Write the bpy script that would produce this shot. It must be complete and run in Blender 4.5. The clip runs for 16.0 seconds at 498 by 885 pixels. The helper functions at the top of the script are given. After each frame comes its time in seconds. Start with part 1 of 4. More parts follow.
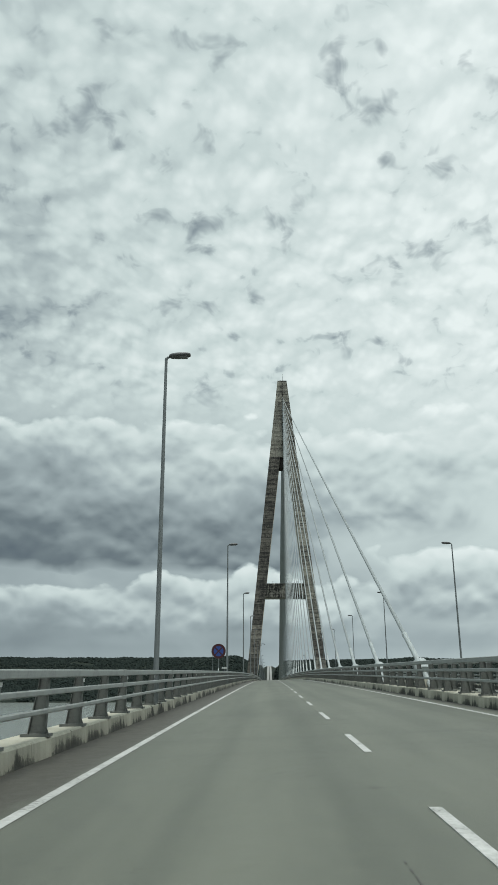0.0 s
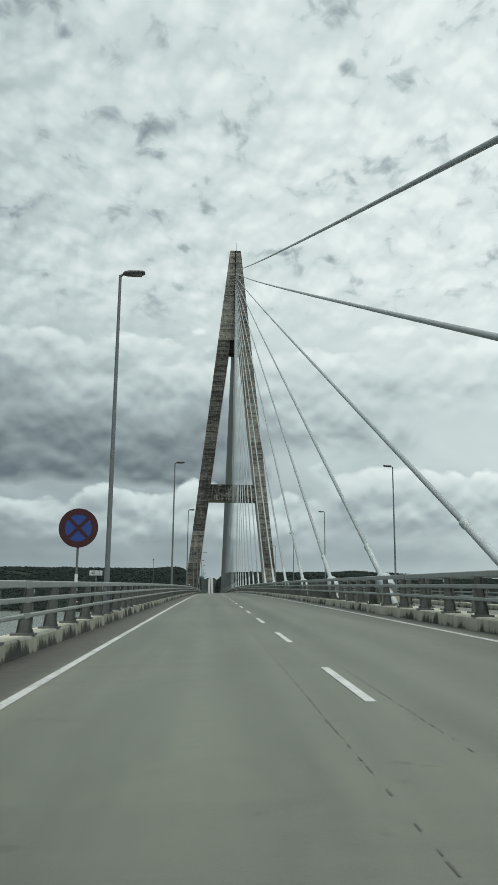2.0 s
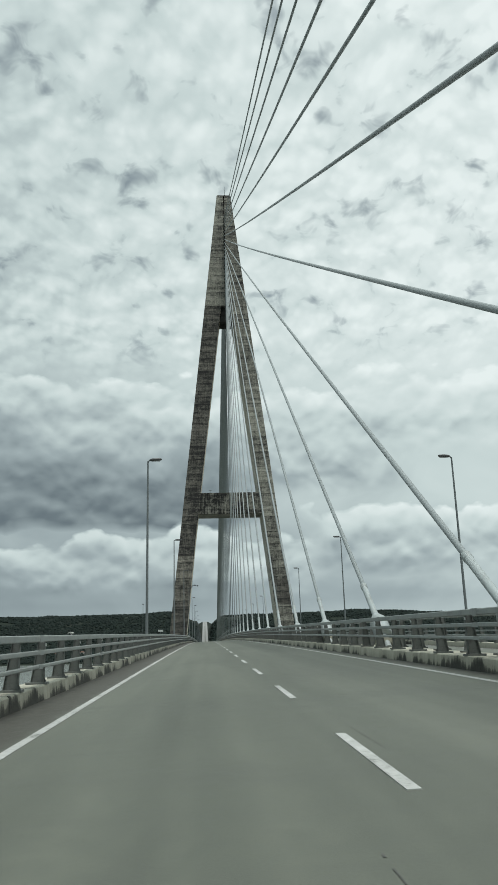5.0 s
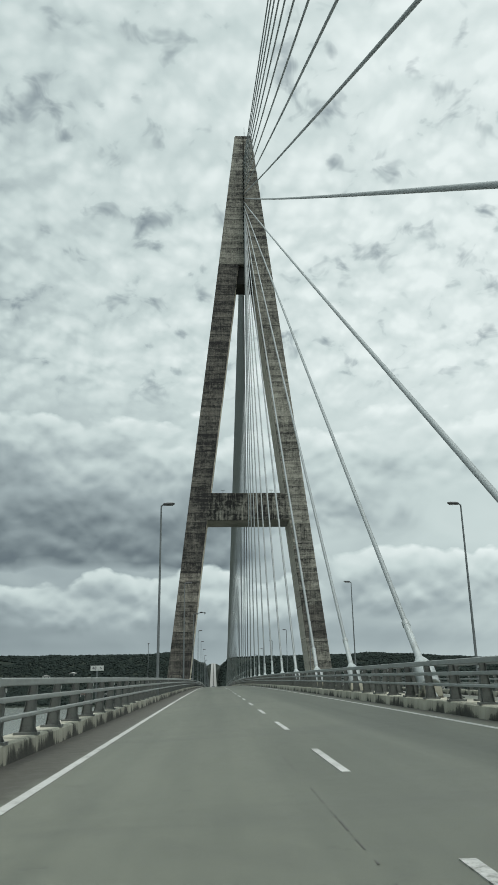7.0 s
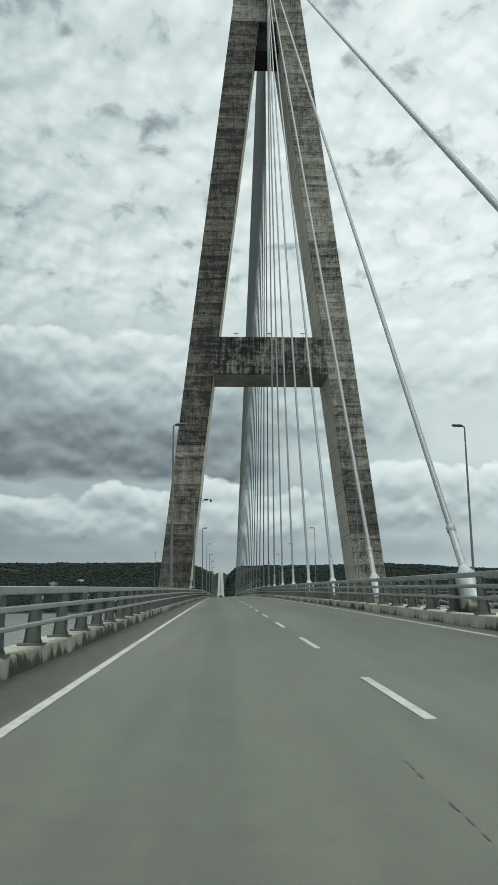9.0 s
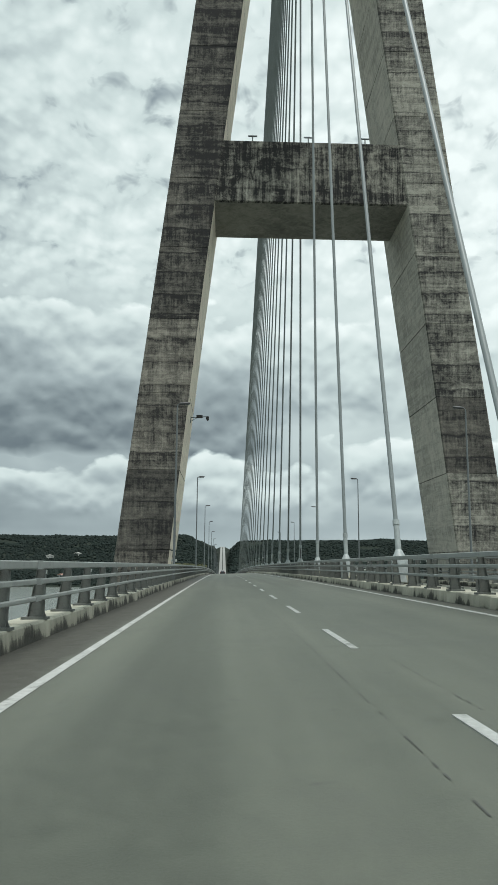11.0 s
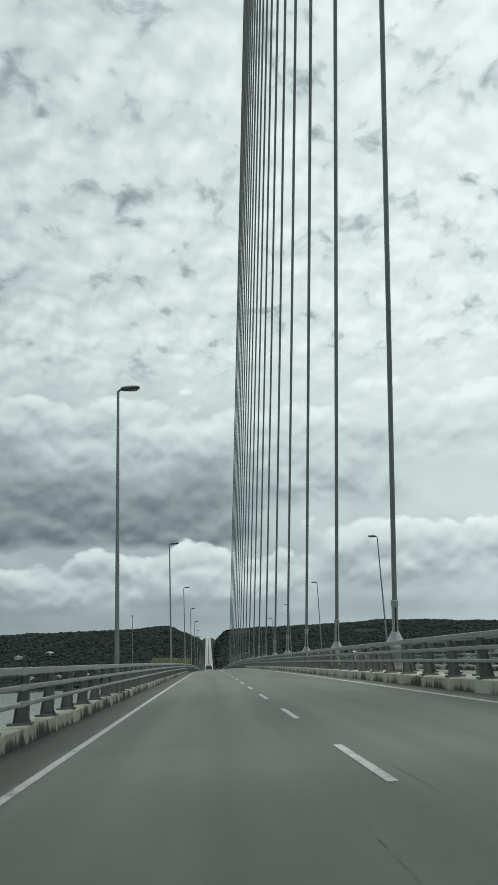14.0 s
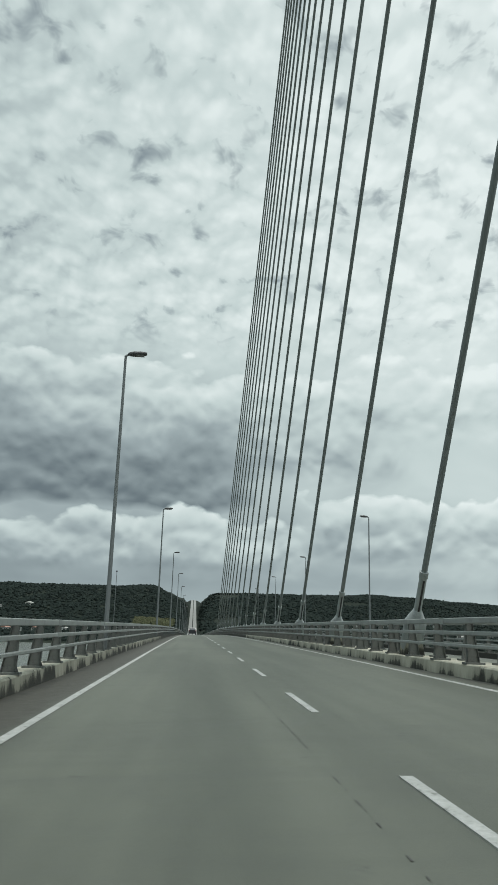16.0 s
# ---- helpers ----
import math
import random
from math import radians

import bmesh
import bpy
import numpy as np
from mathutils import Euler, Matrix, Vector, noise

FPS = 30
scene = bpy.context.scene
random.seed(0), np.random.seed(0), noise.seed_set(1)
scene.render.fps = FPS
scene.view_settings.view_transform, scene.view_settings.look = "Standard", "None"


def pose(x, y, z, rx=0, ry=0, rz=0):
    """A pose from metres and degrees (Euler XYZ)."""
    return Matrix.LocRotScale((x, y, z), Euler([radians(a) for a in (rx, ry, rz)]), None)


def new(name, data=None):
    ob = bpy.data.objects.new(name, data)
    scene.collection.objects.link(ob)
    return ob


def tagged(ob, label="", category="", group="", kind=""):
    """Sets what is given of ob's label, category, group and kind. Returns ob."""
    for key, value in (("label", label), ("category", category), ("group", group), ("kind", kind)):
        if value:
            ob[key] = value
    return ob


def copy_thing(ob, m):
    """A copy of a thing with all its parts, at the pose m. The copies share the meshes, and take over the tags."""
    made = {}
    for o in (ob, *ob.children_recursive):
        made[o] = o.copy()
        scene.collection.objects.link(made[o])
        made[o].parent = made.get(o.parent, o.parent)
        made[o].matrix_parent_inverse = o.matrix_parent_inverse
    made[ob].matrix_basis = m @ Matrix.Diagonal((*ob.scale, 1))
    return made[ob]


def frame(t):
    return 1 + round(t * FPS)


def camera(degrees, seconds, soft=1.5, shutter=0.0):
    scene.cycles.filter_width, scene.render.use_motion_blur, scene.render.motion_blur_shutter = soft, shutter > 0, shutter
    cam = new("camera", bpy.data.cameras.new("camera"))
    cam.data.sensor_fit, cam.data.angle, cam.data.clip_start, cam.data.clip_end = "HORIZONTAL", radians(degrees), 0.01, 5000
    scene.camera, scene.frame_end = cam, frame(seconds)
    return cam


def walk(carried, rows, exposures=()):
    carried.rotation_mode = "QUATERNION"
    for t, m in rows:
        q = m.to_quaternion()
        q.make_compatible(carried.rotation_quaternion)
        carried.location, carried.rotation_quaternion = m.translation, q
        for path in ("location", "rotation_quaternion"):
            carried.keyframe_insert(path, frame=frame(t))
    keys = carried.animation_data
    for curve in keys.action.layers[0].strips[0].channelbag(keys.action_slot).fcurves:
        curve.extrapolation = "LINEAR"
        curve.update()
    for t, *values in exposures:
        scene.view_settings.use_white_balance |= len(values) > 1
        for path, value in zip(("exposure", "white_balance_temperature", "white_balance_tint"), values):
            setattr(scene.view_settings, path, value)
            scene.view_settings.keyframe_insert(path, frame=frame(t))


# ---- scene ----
# The road runs along +y; the pylon stands at y = 0, the stay cables in the plane x = 0.
from math import sin, cos, pi, sqrt, exp, atan2, hypot

cam = camera(37.11, 16.0)
# seconds, x, y, z, pitch, roll, yaw
PATH = [
    (0.0, -6.219, -279.147, 0.484, 17.740, 0.145, 1.515),
    (0.5, -6.280, -269.172, 0.604, 17.222, -0.158, -0.030),
    (1.0, -6.341, -259.150, 0.717, 15.918, -0.134, -2.439),
    (1.5, -6.372, -249.052, 0.824, 14.076, -0.592, -3.015),
    (2.0, -6.402, -238.506, 0.928, 11.316, -0.504, -2.912),
    (2.5, -6.393, -228.224, 1.023, 11.506, -0.586, -2.184),
    (3.0, -6.383, -217.874, 1.111, 14.962, -0.410, -1.835),
    (3.5, -6.347, -207.740, 1.190, 14.812, -0.306, -1.631),
    (4.0, -6.283, -197.723, 1.261, 14.428, 0.322, -2.156),
    (6.5, -6.366, -147.821, 1.494, 15.833, 2.089, -3.798),
    (7.0, -6.417, -137.690, 1.517, 17.563, 0.788, -2.625),
    (7.5, -6.453, -127.774, 1.534, 17.303, 1.098, -2.456),
    (8.0, -6.486, -117.766, 1.543, 16.512, 1.977, -2.557),
    (8.5, -6.540, -107.834, 1.544, 14.780, 1.070, -2.258),
    (9.0, -6.605, -97.924, 1.537, 10.956, 0.255, -2.144),
    (11.5, -6.616, -47.294, 1.401, 9.070, -0.452, -2.005),
    (12.0, -6.581, -37.162, 1.352, 9.175, -0.203, -1.428),
    (12.5, -6.540, -26.947, 1.295, 9.842, 0.382, -0.067),
    (13.0, -6.498, -16.697, 1.231, 12.706, 2.056, -2.013),
    (13.5, -6.455, -6.366, 1.158, 13.422, 2.577, -2.630),
    (14.0, -6.431, 4.422, 1.072, 15.704, 2.561, -3.005),
    (14.5, -6.433, 14.683, 0.982, 16.74, 1.855, -3.009),
    (15.0, -6.484, 24.799, 0.885, 16.320, -0.219, -2.572),
    (15.5, -6.522, 34.743, 0.781, 13.752, -1.013, -4.549),
    (16.0, -6.551, 45.044, 0.667, 13.263, -1.702, -4.211),
]
EXPOSURES = [(0.0, 0.0), (4.0, -0.02), (9.0, 0.04), (11.5, 0.20), (12.5, 0.22), (13.5, 0.10), (14.5, 0.0), (16.0, -0.04)]
walk(cam, [(t, pose(x, y, z, 90 + p, r, w)) for t, x, y, z, p, r, w in PATH], EXPOSURES)

# ---- node helpers ----
def mat_new(name):
    m = bpy.data.materials.new(name)
    m.use_nodes = True
    nt = m.node_tree
    return m, nt, nt.nodes["Principled BSDF"]


def node(nt, kind, **kw):
    n = nt.nodes.new(kind)
    for k, v in kw.items():
        if k == "operation":
            n.operation = v
        elif k == "blend_type":
            n.blend_type = v
        elif k == "data_type":
            n.data_type = v
        elif k == "feature":
            n.feature = v
    return n


def val(nt, sock, v):
    if isinstance(v, (int, float, tuple, list)):
        sock.default_value = v
    else:
        nt.links.new(v, sock)


def math_n(nt, op, a, b=0.0, c=None, clamp=False):
    n = node(nt, "ShaderNodeMath", operation=op)
    n.use_clamp = clamp
    val(nt, n.inputs[0], a)
    val(nt, n.inputs[1], b)
    if c is not None:
        val(nt, n.inputs[2], c)
    return n.outputs[0]


def noise_n(nt, vec, scale, detail=4.0, rough=0.55, distort=0.0):
    n = node(nt, "ShaderNodeTexNoise")
    if vec is not None:
        nt.links.new(vec, n.inputs["Vector"])
    n.inputs["Scale"].default_value = scale
    n.inputs["Detail"].default_value = detail
    n.inputs["Roughness"].default_value = rough
    n.inputs["Distortion"].default_value = distort
    return n.outputs["Fac"]


def ramp_n(nt, fac, stops):
    n = node(nt, "ShaderNodeValToRGB")
    nt.links.new(fac, n.inputs[0])
    els = n.color_ramp.elements
    while len(els) < len(stops):
        els.new(0.5)
    for e, (p, c) in zip(els, stops):
        e.position = p
        e.color = (*c, 1.0) if isinstance(c, tuple) else (c, c, c, 1.0)
    return n.outputs[0]


def mix_n(nt, fac, a, b, mode="MIX"):
    n = node(nt, "ShaderNodeMix", data_type="RGBA", blend_type=mode)
    val(nt, n.inputs[0], fac)
    for i, v in ((6, a), (7, b)):
        val(nt, n.inputs[i], (*v, 1.0) if isinstance(v, tuple) and len(v) == 3 else v)
    return n.outputs[2]


def coords(nt, scale=(1, 1, 1), kind="Object"):
    tc = node(nt, "ShaderNodeTexCoord")
    mp = node(nt, "ShaderNodeMapping")
    mp.inputs["Scale"].default_value = scale
    nt.links.new(tc.outputs[kind], mp.inputs[0])
    return mp.outputs[0]


def world_pos(nt, scale=(1, 1, 1)):
    g = node(nt, "ShaderNodeNewGeometry")
    mp = node(nt, "ShaderNodeMapping")
    mp.inputs["Scale"].default_value = scale
    nt.links.new(g.outputs["Position"], mp.inputs[0])
    return mp.outputs[0]


def bump_n(nt, bsdf, height, strength=0.3, dist=0.02):
    b = node(nt, "ShaderNodeBump")
    b.inputs["Strength"].default_value = strength
    b.inputs["Distance"].default_value = dist
    nt.links.new(height, b.inputs["Height"])
    nt.links.new(b.outputs[0], bsdf.inputs["Normal"])


def rand_n(nt):
    return node(nt, "ShaderNodeObjectInfo").outputs["Random"]


# ---- world: a clouded sky, brighter overhead ----
SUN_EL, SUN_AZ = 75.0, 165.0
world = bpy.data.worlds.new("overcast_sky")
scene.world = world
world.use_nodes = True
wt = world.node_tree
for n in list(wt.nodes):
    wt.nodes.remove(n)
w_out = wt.nodes.new("ShaderNodeOutputWorld")
w_bg = wt.nodes.new("ShaderNodeBackground")
wt.links.new(w_bg.outputs[0], w_out.inputs[0])
sep = wt.nodes.new("ShaderNodeSeparateXYZ")
wt.links.new(wt.nodes.new("ShaderNodeTexCoord").outputs["Generated"], sep.inputs[0])
dx, dy, dz = sep.outputs
DEG = 57.29578
az0 = math_n(wt, "MULTIPLY", math_n(wt, "ARCTAN2", dx, dy), DEG)
el0 = math_n(wt, "MULTIPLY", math_n(wt, "ARCSINE", dz), DEG)


def vec_n(nt, x, y, z=0.0):
    n = nt.nodes.new("ShaderNodeCombineXYZ")
    for i, v in enumerate((x, y, z)):
        val(nt, n.inputs[i], v)
    return n.outputs[0]


def clamp01(x):
    return math_n(wt, "ADD", x, 0.0, clamp=True)


def puffy(vec, scale, rough=0.5, melt=0.7):
    """Rounded heaps: bright middles, dark seams."""
    n = wt.nodes.new("ShaderNodeTexVoronoi")
    n.feature = "SMOOTH_F1"
    n.voronoi_dimensions = "2D"
    n.inputs["Scale"].default_value = scale
    n.inputs["Smoothness"].default_value = melt
    n.inputs["Detail"].default_value = 2.0
    n.inputs["Roughness"].default_value = rough
    n.inputs["Lacunarity"].default_value = 2.3
    wt.links.new(vec, n.inputs["Vector"])
    return math_n(wt, "SUBTRACT", 1.0, n.outputs["Distance"])


def shake(vec, scale, amount, detail=4.0):
    """Moves the pattern's points about, so that no seam runs straight."""
    n = wt.nodes.new("ShaderNodeTexNoise")
    n.inputs["Scale"].default_value = scale
    n.inputs["Detail"].default_value = detail
    n.inputs["Roughness"].default_value = 0.6
    wt.links.new(vec, n.inputs["Vector"])
    a = wt.nodes.new("ShaderNodeVectorMath")
    a.operation = "MULTIPLY_ADD"
    wt.links.new(n.outputs["Color"], a.inputs[0])
    a.inputs[1].default_value = (amount, amount, amount)
    wt.links.new(vec, a.inputs[2])
    return a.outputs[0]


flat0 = vec_n(wt, az0, math_n(wt, "MULTIPLY", el0, 1.45))


def vshift(vec, x, y):
    n = wt.nodes.new("ShaderNodeVectorMath")
    n.operation = "ADD"
    wt.links.new(vec, n.inputs[0])
    n.inputs[1].default_value = (x, y, 0.0)
    return n.outputs[0]


def add(a, b):
    return math_n(wt, "ADD", a, b)


def mul(a, b):
    return math_n(wt, "MULTIPLY", a, b)


def sub(a, b):
    return math_n(wt, "SUBTRACT", a, b)


def over(a, b, f):
    """b laid over a by the share f."""
    return add(a, mul(f, sub(b, a)))


def heaps(vec):
    """Cumulus relief: large heaps with smaller ones on them, and its lit upper sides."""
    base = shake(vec, 0.10, 3.2, 2.0)
    big, small = puffy(shake(base, 0.45, 0.7, 2.0), 0.17, 0.5), puffy(shake(base, 0.9, 0.35, 2.0), 0.46, 0.45)
    up = puffy(vshift(shake(base, 0.45, 0.7, 2.0), 0.0, 1.0), 0.17, 0.5)
    return add(mul(big, 0.70), mul(small, 0.30)), sub(big, up)


heap_a, lit_a = heaps(flat0)
heap_b, lit_b = heaps(vshift(flat0, 137.0, 53.0))
soft = noise_n(wt, flat0, 0.16, 3.0, 0.5, 0.4)
wide = noise_n(wt, vshift(flat0, 31.0, 7.0), 0.075, 3.0, 0.5)
fine = noise_n(wt, flat0, 1.1, 4.0, 0.55)


def bank(below, a0, a1, top, base, stops, kind=0, lump=3.6, rim=0.9, foot=1.3, rough=0.20, glint=0.35):
    """A cloud bank from azimuth a0 to a1, heaped at the top, flat at its base; stops: brightness from top to base."""
    hp, lit = (heap_a, lit_a) if kind == 0 else (heap_b, lit_b)
    hp = math_n(wt, "MINIMUM", hp, 0.80)
    e = sub(sub(el0, mul(sub(hp, 0.5), lump * 1.25)), mul(sub(wide, 0.5), 3.0))
    a_top = clamp01(math_n(wt, "DIVIDE", sub(top, sub(e, mul(sub(fine, 0.5), 0.3))), rim))
    e2 = add(el0, add(mul(sub(soft, 0.5), 2.4), mul(sub(wide, 0.5), 1.5)))
    a_base = clamp01(math_n(wt, "DIVIDE", sub(e2, base), foot))
    sway = mul(sub(soft, 0.5), 9.0)
    ends = mul(clamp01(mul(sub(add(az0, sway), a0), 0.4)), clamp01(mul(sub(a1, add(az0, sway)), 0.4)))
    deep = math_n(wt, "DIVIDE", sub(top, add(mul(e, 0.7), mul(el0, 0.3))), top - base, clamp=True)
    v = ramp_n(wt, deep, stops)
    v = add(v, add(mul(lit, glint), add(mul(sub(soft, 0.5), rough), mul(sub(fine, 0.5), 0.05))))
    return over(below, v, mul(mul(a_top, a_base), ends))


def spot(a, e, r):
    """A round patch of the sky where the high layer thins."""
    u, v = math_n(wt, "DIVIDE", sub(az0, a), r * 1.2), math_n(wt, "DIVIDE", sub(el0, e), r)
    return math_n(wt, "EXPONENT", mul(add(mul(u, u), mul(v, v)), -1.0))


# the high layer of small broken clouds, flat overhead
den = math_n(wt, "MAXIMUM", add(dz, 0.5), 0.2)
plane0 = vec_n(wt, math_n(wt, "DIVIDE", dx, den), math_n(wt, "DIVIDE", dy, den))
plane = shake(shake(plane0, 5.0, 0.05, 1.0), 26.0, 0.012, 3.0)
cells = puffy(plane, 15.0, 0.42, 0.35)
cell_up = puffy(vshift(plane, 0.004, 0.013), 15.0, 0.42, 0.35)
lumps = puffy(vshift(plane, 5.0, 2.0), 33.0, 0.40, 0.4)
broad = noise_n(wt, plane0, 4.0, 3.0, 0.5, 0.5)
sheet = noise_n(wt, vshift(plane0, 7.0, 4.0), 1.7, 3.0, 0.5)
high = add(add(mul(cells, 0.60), mul(lumps, 0.16)), add(mul(broad, 0.22), mul(sheet, 0.22)))
high_v = ramp_n(wt, high, [(0.46, 0.695), (0.58, 0.733), (0.70, 0.764), (0.82, 0.79), (1.0, 0.82)])
high_v = add(high_v, mul(sub(cells, cell_up), 0.15))
# small gaps between the puffs, where the layer thins
rag = noise_n(wt, plane0, 32.0, 3.0, 0.55, 0.6)
thin = mul(sub(noise_n(wt, vshift(plane0, 3.0, 9.0), 7.0, 3.0, 0.55), 0.5), 0.45)
for a_, e_, r_ in ((-6.0, 33.0, 1.5), (-13.5, 38.6, 1.2), (23.6, 32.9, 1.3), (-7.4, 42.3, 1.4), (10.8, 37.8, 1.0), (6.3, 44.6, 1.6), (11.5, 45.0, 1.0), (18.9, 43.3, 1.1), (9.5, 30.4, 0.9), (-0.8, 28.8, 1.0), (14.2, 34.1, 0.7), (-2.8, 25.8, 0.9), (-10.4, 41.2, 0.8), (9.4, 25.2, 0.7), (11.7, 23.4, 0.7)):
    thin = add(thin, mul(spot(a_, e_, 0.66 * r_), 0.34))
gap = add(mul(sub(1.0, cells), 0.55), add(mul(rag, 1.05), thin))
hole = clamp01(mul(sub(gap, 1.06), 3.0))
faint = clamp01(mul(sub(gap, 0.83), 2.2))
high_v = sub(high_v, mul(faint, 0.05))
high_v = sub(high_v, mul(spot(-22.5, 28.0, 5.5), 0.10))
# hazier and greyer towards the banks
sky_v = over(high_v, add(ramp_n(wt, math_n(wt, "DIVIDE", el0, 24.0, clamp=True), [(0.0, 0.47), (0.3, 0.51), (0.55, 0.57), (0.9, 0.62)]), mul(sub(soft, 0.5), 0.24)), clamp01(mul(sub(22.5, el0), 0.2)))
hole = mul(hole, clamp01(mul(sub(el0, 19.5), 0.3)))
sky_v = bank(sky_v, -1.0, 15.0, 18.9, 10.0, [(0.0, 0.77), (0.15, 0.68), (0.45, 0.53), (0.8, 0.44), (1.0, 0.42)], 1, 3.0, 0.9, 1.4, 0.18, 0.3)
sky_v = bank(sky_v, 11.5, 75.0, 19.8, 12.4, [(0.0, 0.78), (0.2, 0.70), (0.5, 0.58), (1.0, 0.54)], 0, 3.0, 0.9, 2.0, 0.18, 0.25)
sky_v = bank(sky_v, -75.0, 4.2, 19.6, 7.7, [(0.0, 0.79), (0.12, 0.70), (0.30, 0.55), (0.50, 0.42), (0.75, 0.31), (1.0, 0.25)], 0, 3.0, 0.7, 0.7, 0.14, 0.32)
sky_v = bank(sky_v, 7.5, 200.0, 9.9, 3.8, [(0.0, 0.72), (0.15, 0.63), (0.5, 0.48), (1.0, 0.38)], 1, 2.8, 0.6, 1.0, 0.16, 0.32)
sky_v = bank(sky_v, -200.0, 9.0, 7.9, 2.8, [(0.0, 0.71), (0.2, 0.63), (0.5, 0.53), (0.8, 0.45), (1.0, 0.39)], 1, 2.2, 0.45, 0.8, 0.16, 0.34)
sky_v = over(sky_v, add(0.41, mul(sub(soft, 0.5), 0.22)), clamp01(mul(sub(4.2, add(el0, mul(sub(soft, 0.5), 3.0))), 0.6)))
sky_v = over(sky_v, 0.52, clamp01(mul(sub(2.4, el0), 0.45)))
sky_v = add(sky_v, math_n(wt, "MINIMUM", math_n(wt, "MAXIMUM", mul(sub(az0, 3.0), 0.0045), -0.11), 0.08))
cloud_col = ramp_n(wt, sky_v, [(0.0, (0.09, 0.122, 0.152)), (0.2, (0.156, 0.200, 0.221)), (0.45, (0.345, 0.42, 0.437)), (0.62, (0.565, 0.665, 0.66)), (0.85, (0.80, 0.885, 0.875))])
# clear air behind the holes of the high layer
clear = wt.nodes.new("ShaderNodeTexSky")
clear.sky_type = "NISHITA"
clear.sun_disc = False
clear.sun_elevation, clear.sun_rotation = radians(SUN_EL), radians(SUN_AZ)
clear_col = mix_n(wt, 1.0, clear.outputs[0], (0.065, 0.065, 0.065), "MULTIPLY")
clear_col = mix_n(wt, 0.65, clear_col, (0.215, 0.265, 0.28))
sky_col = mix_n(wt, mul(hole, 0.75), cloud_col, clear_col)
# far brighter round the veiled sun, high overhead and out of view
glow = math_n(wt, "MULTIPLY", math_n(wt, "MULTIPLY", math_n(wt, "SUBTRACT", el0, 52.0), 0.045, clamp=True), 2.2)
w_bright = math_n(wt, "ADD", 1.0, glow)
wt.links.new(sky_col, w_bg.inputs[0])
wt.links.new(w_bright, w_bg.inputs[1])

sun_data = bpy.data.lights.new("sun", "SUN")
sun_data.energy, sun_data.angle, sun_data.color = 1.8, radians(5), (1.0, 0.97, 0.92)
sun = new("sun", sun_data)
sun.rotation_euler = (radians(90 - SUN_EL), 0, radians(180 - SUN_AZ))

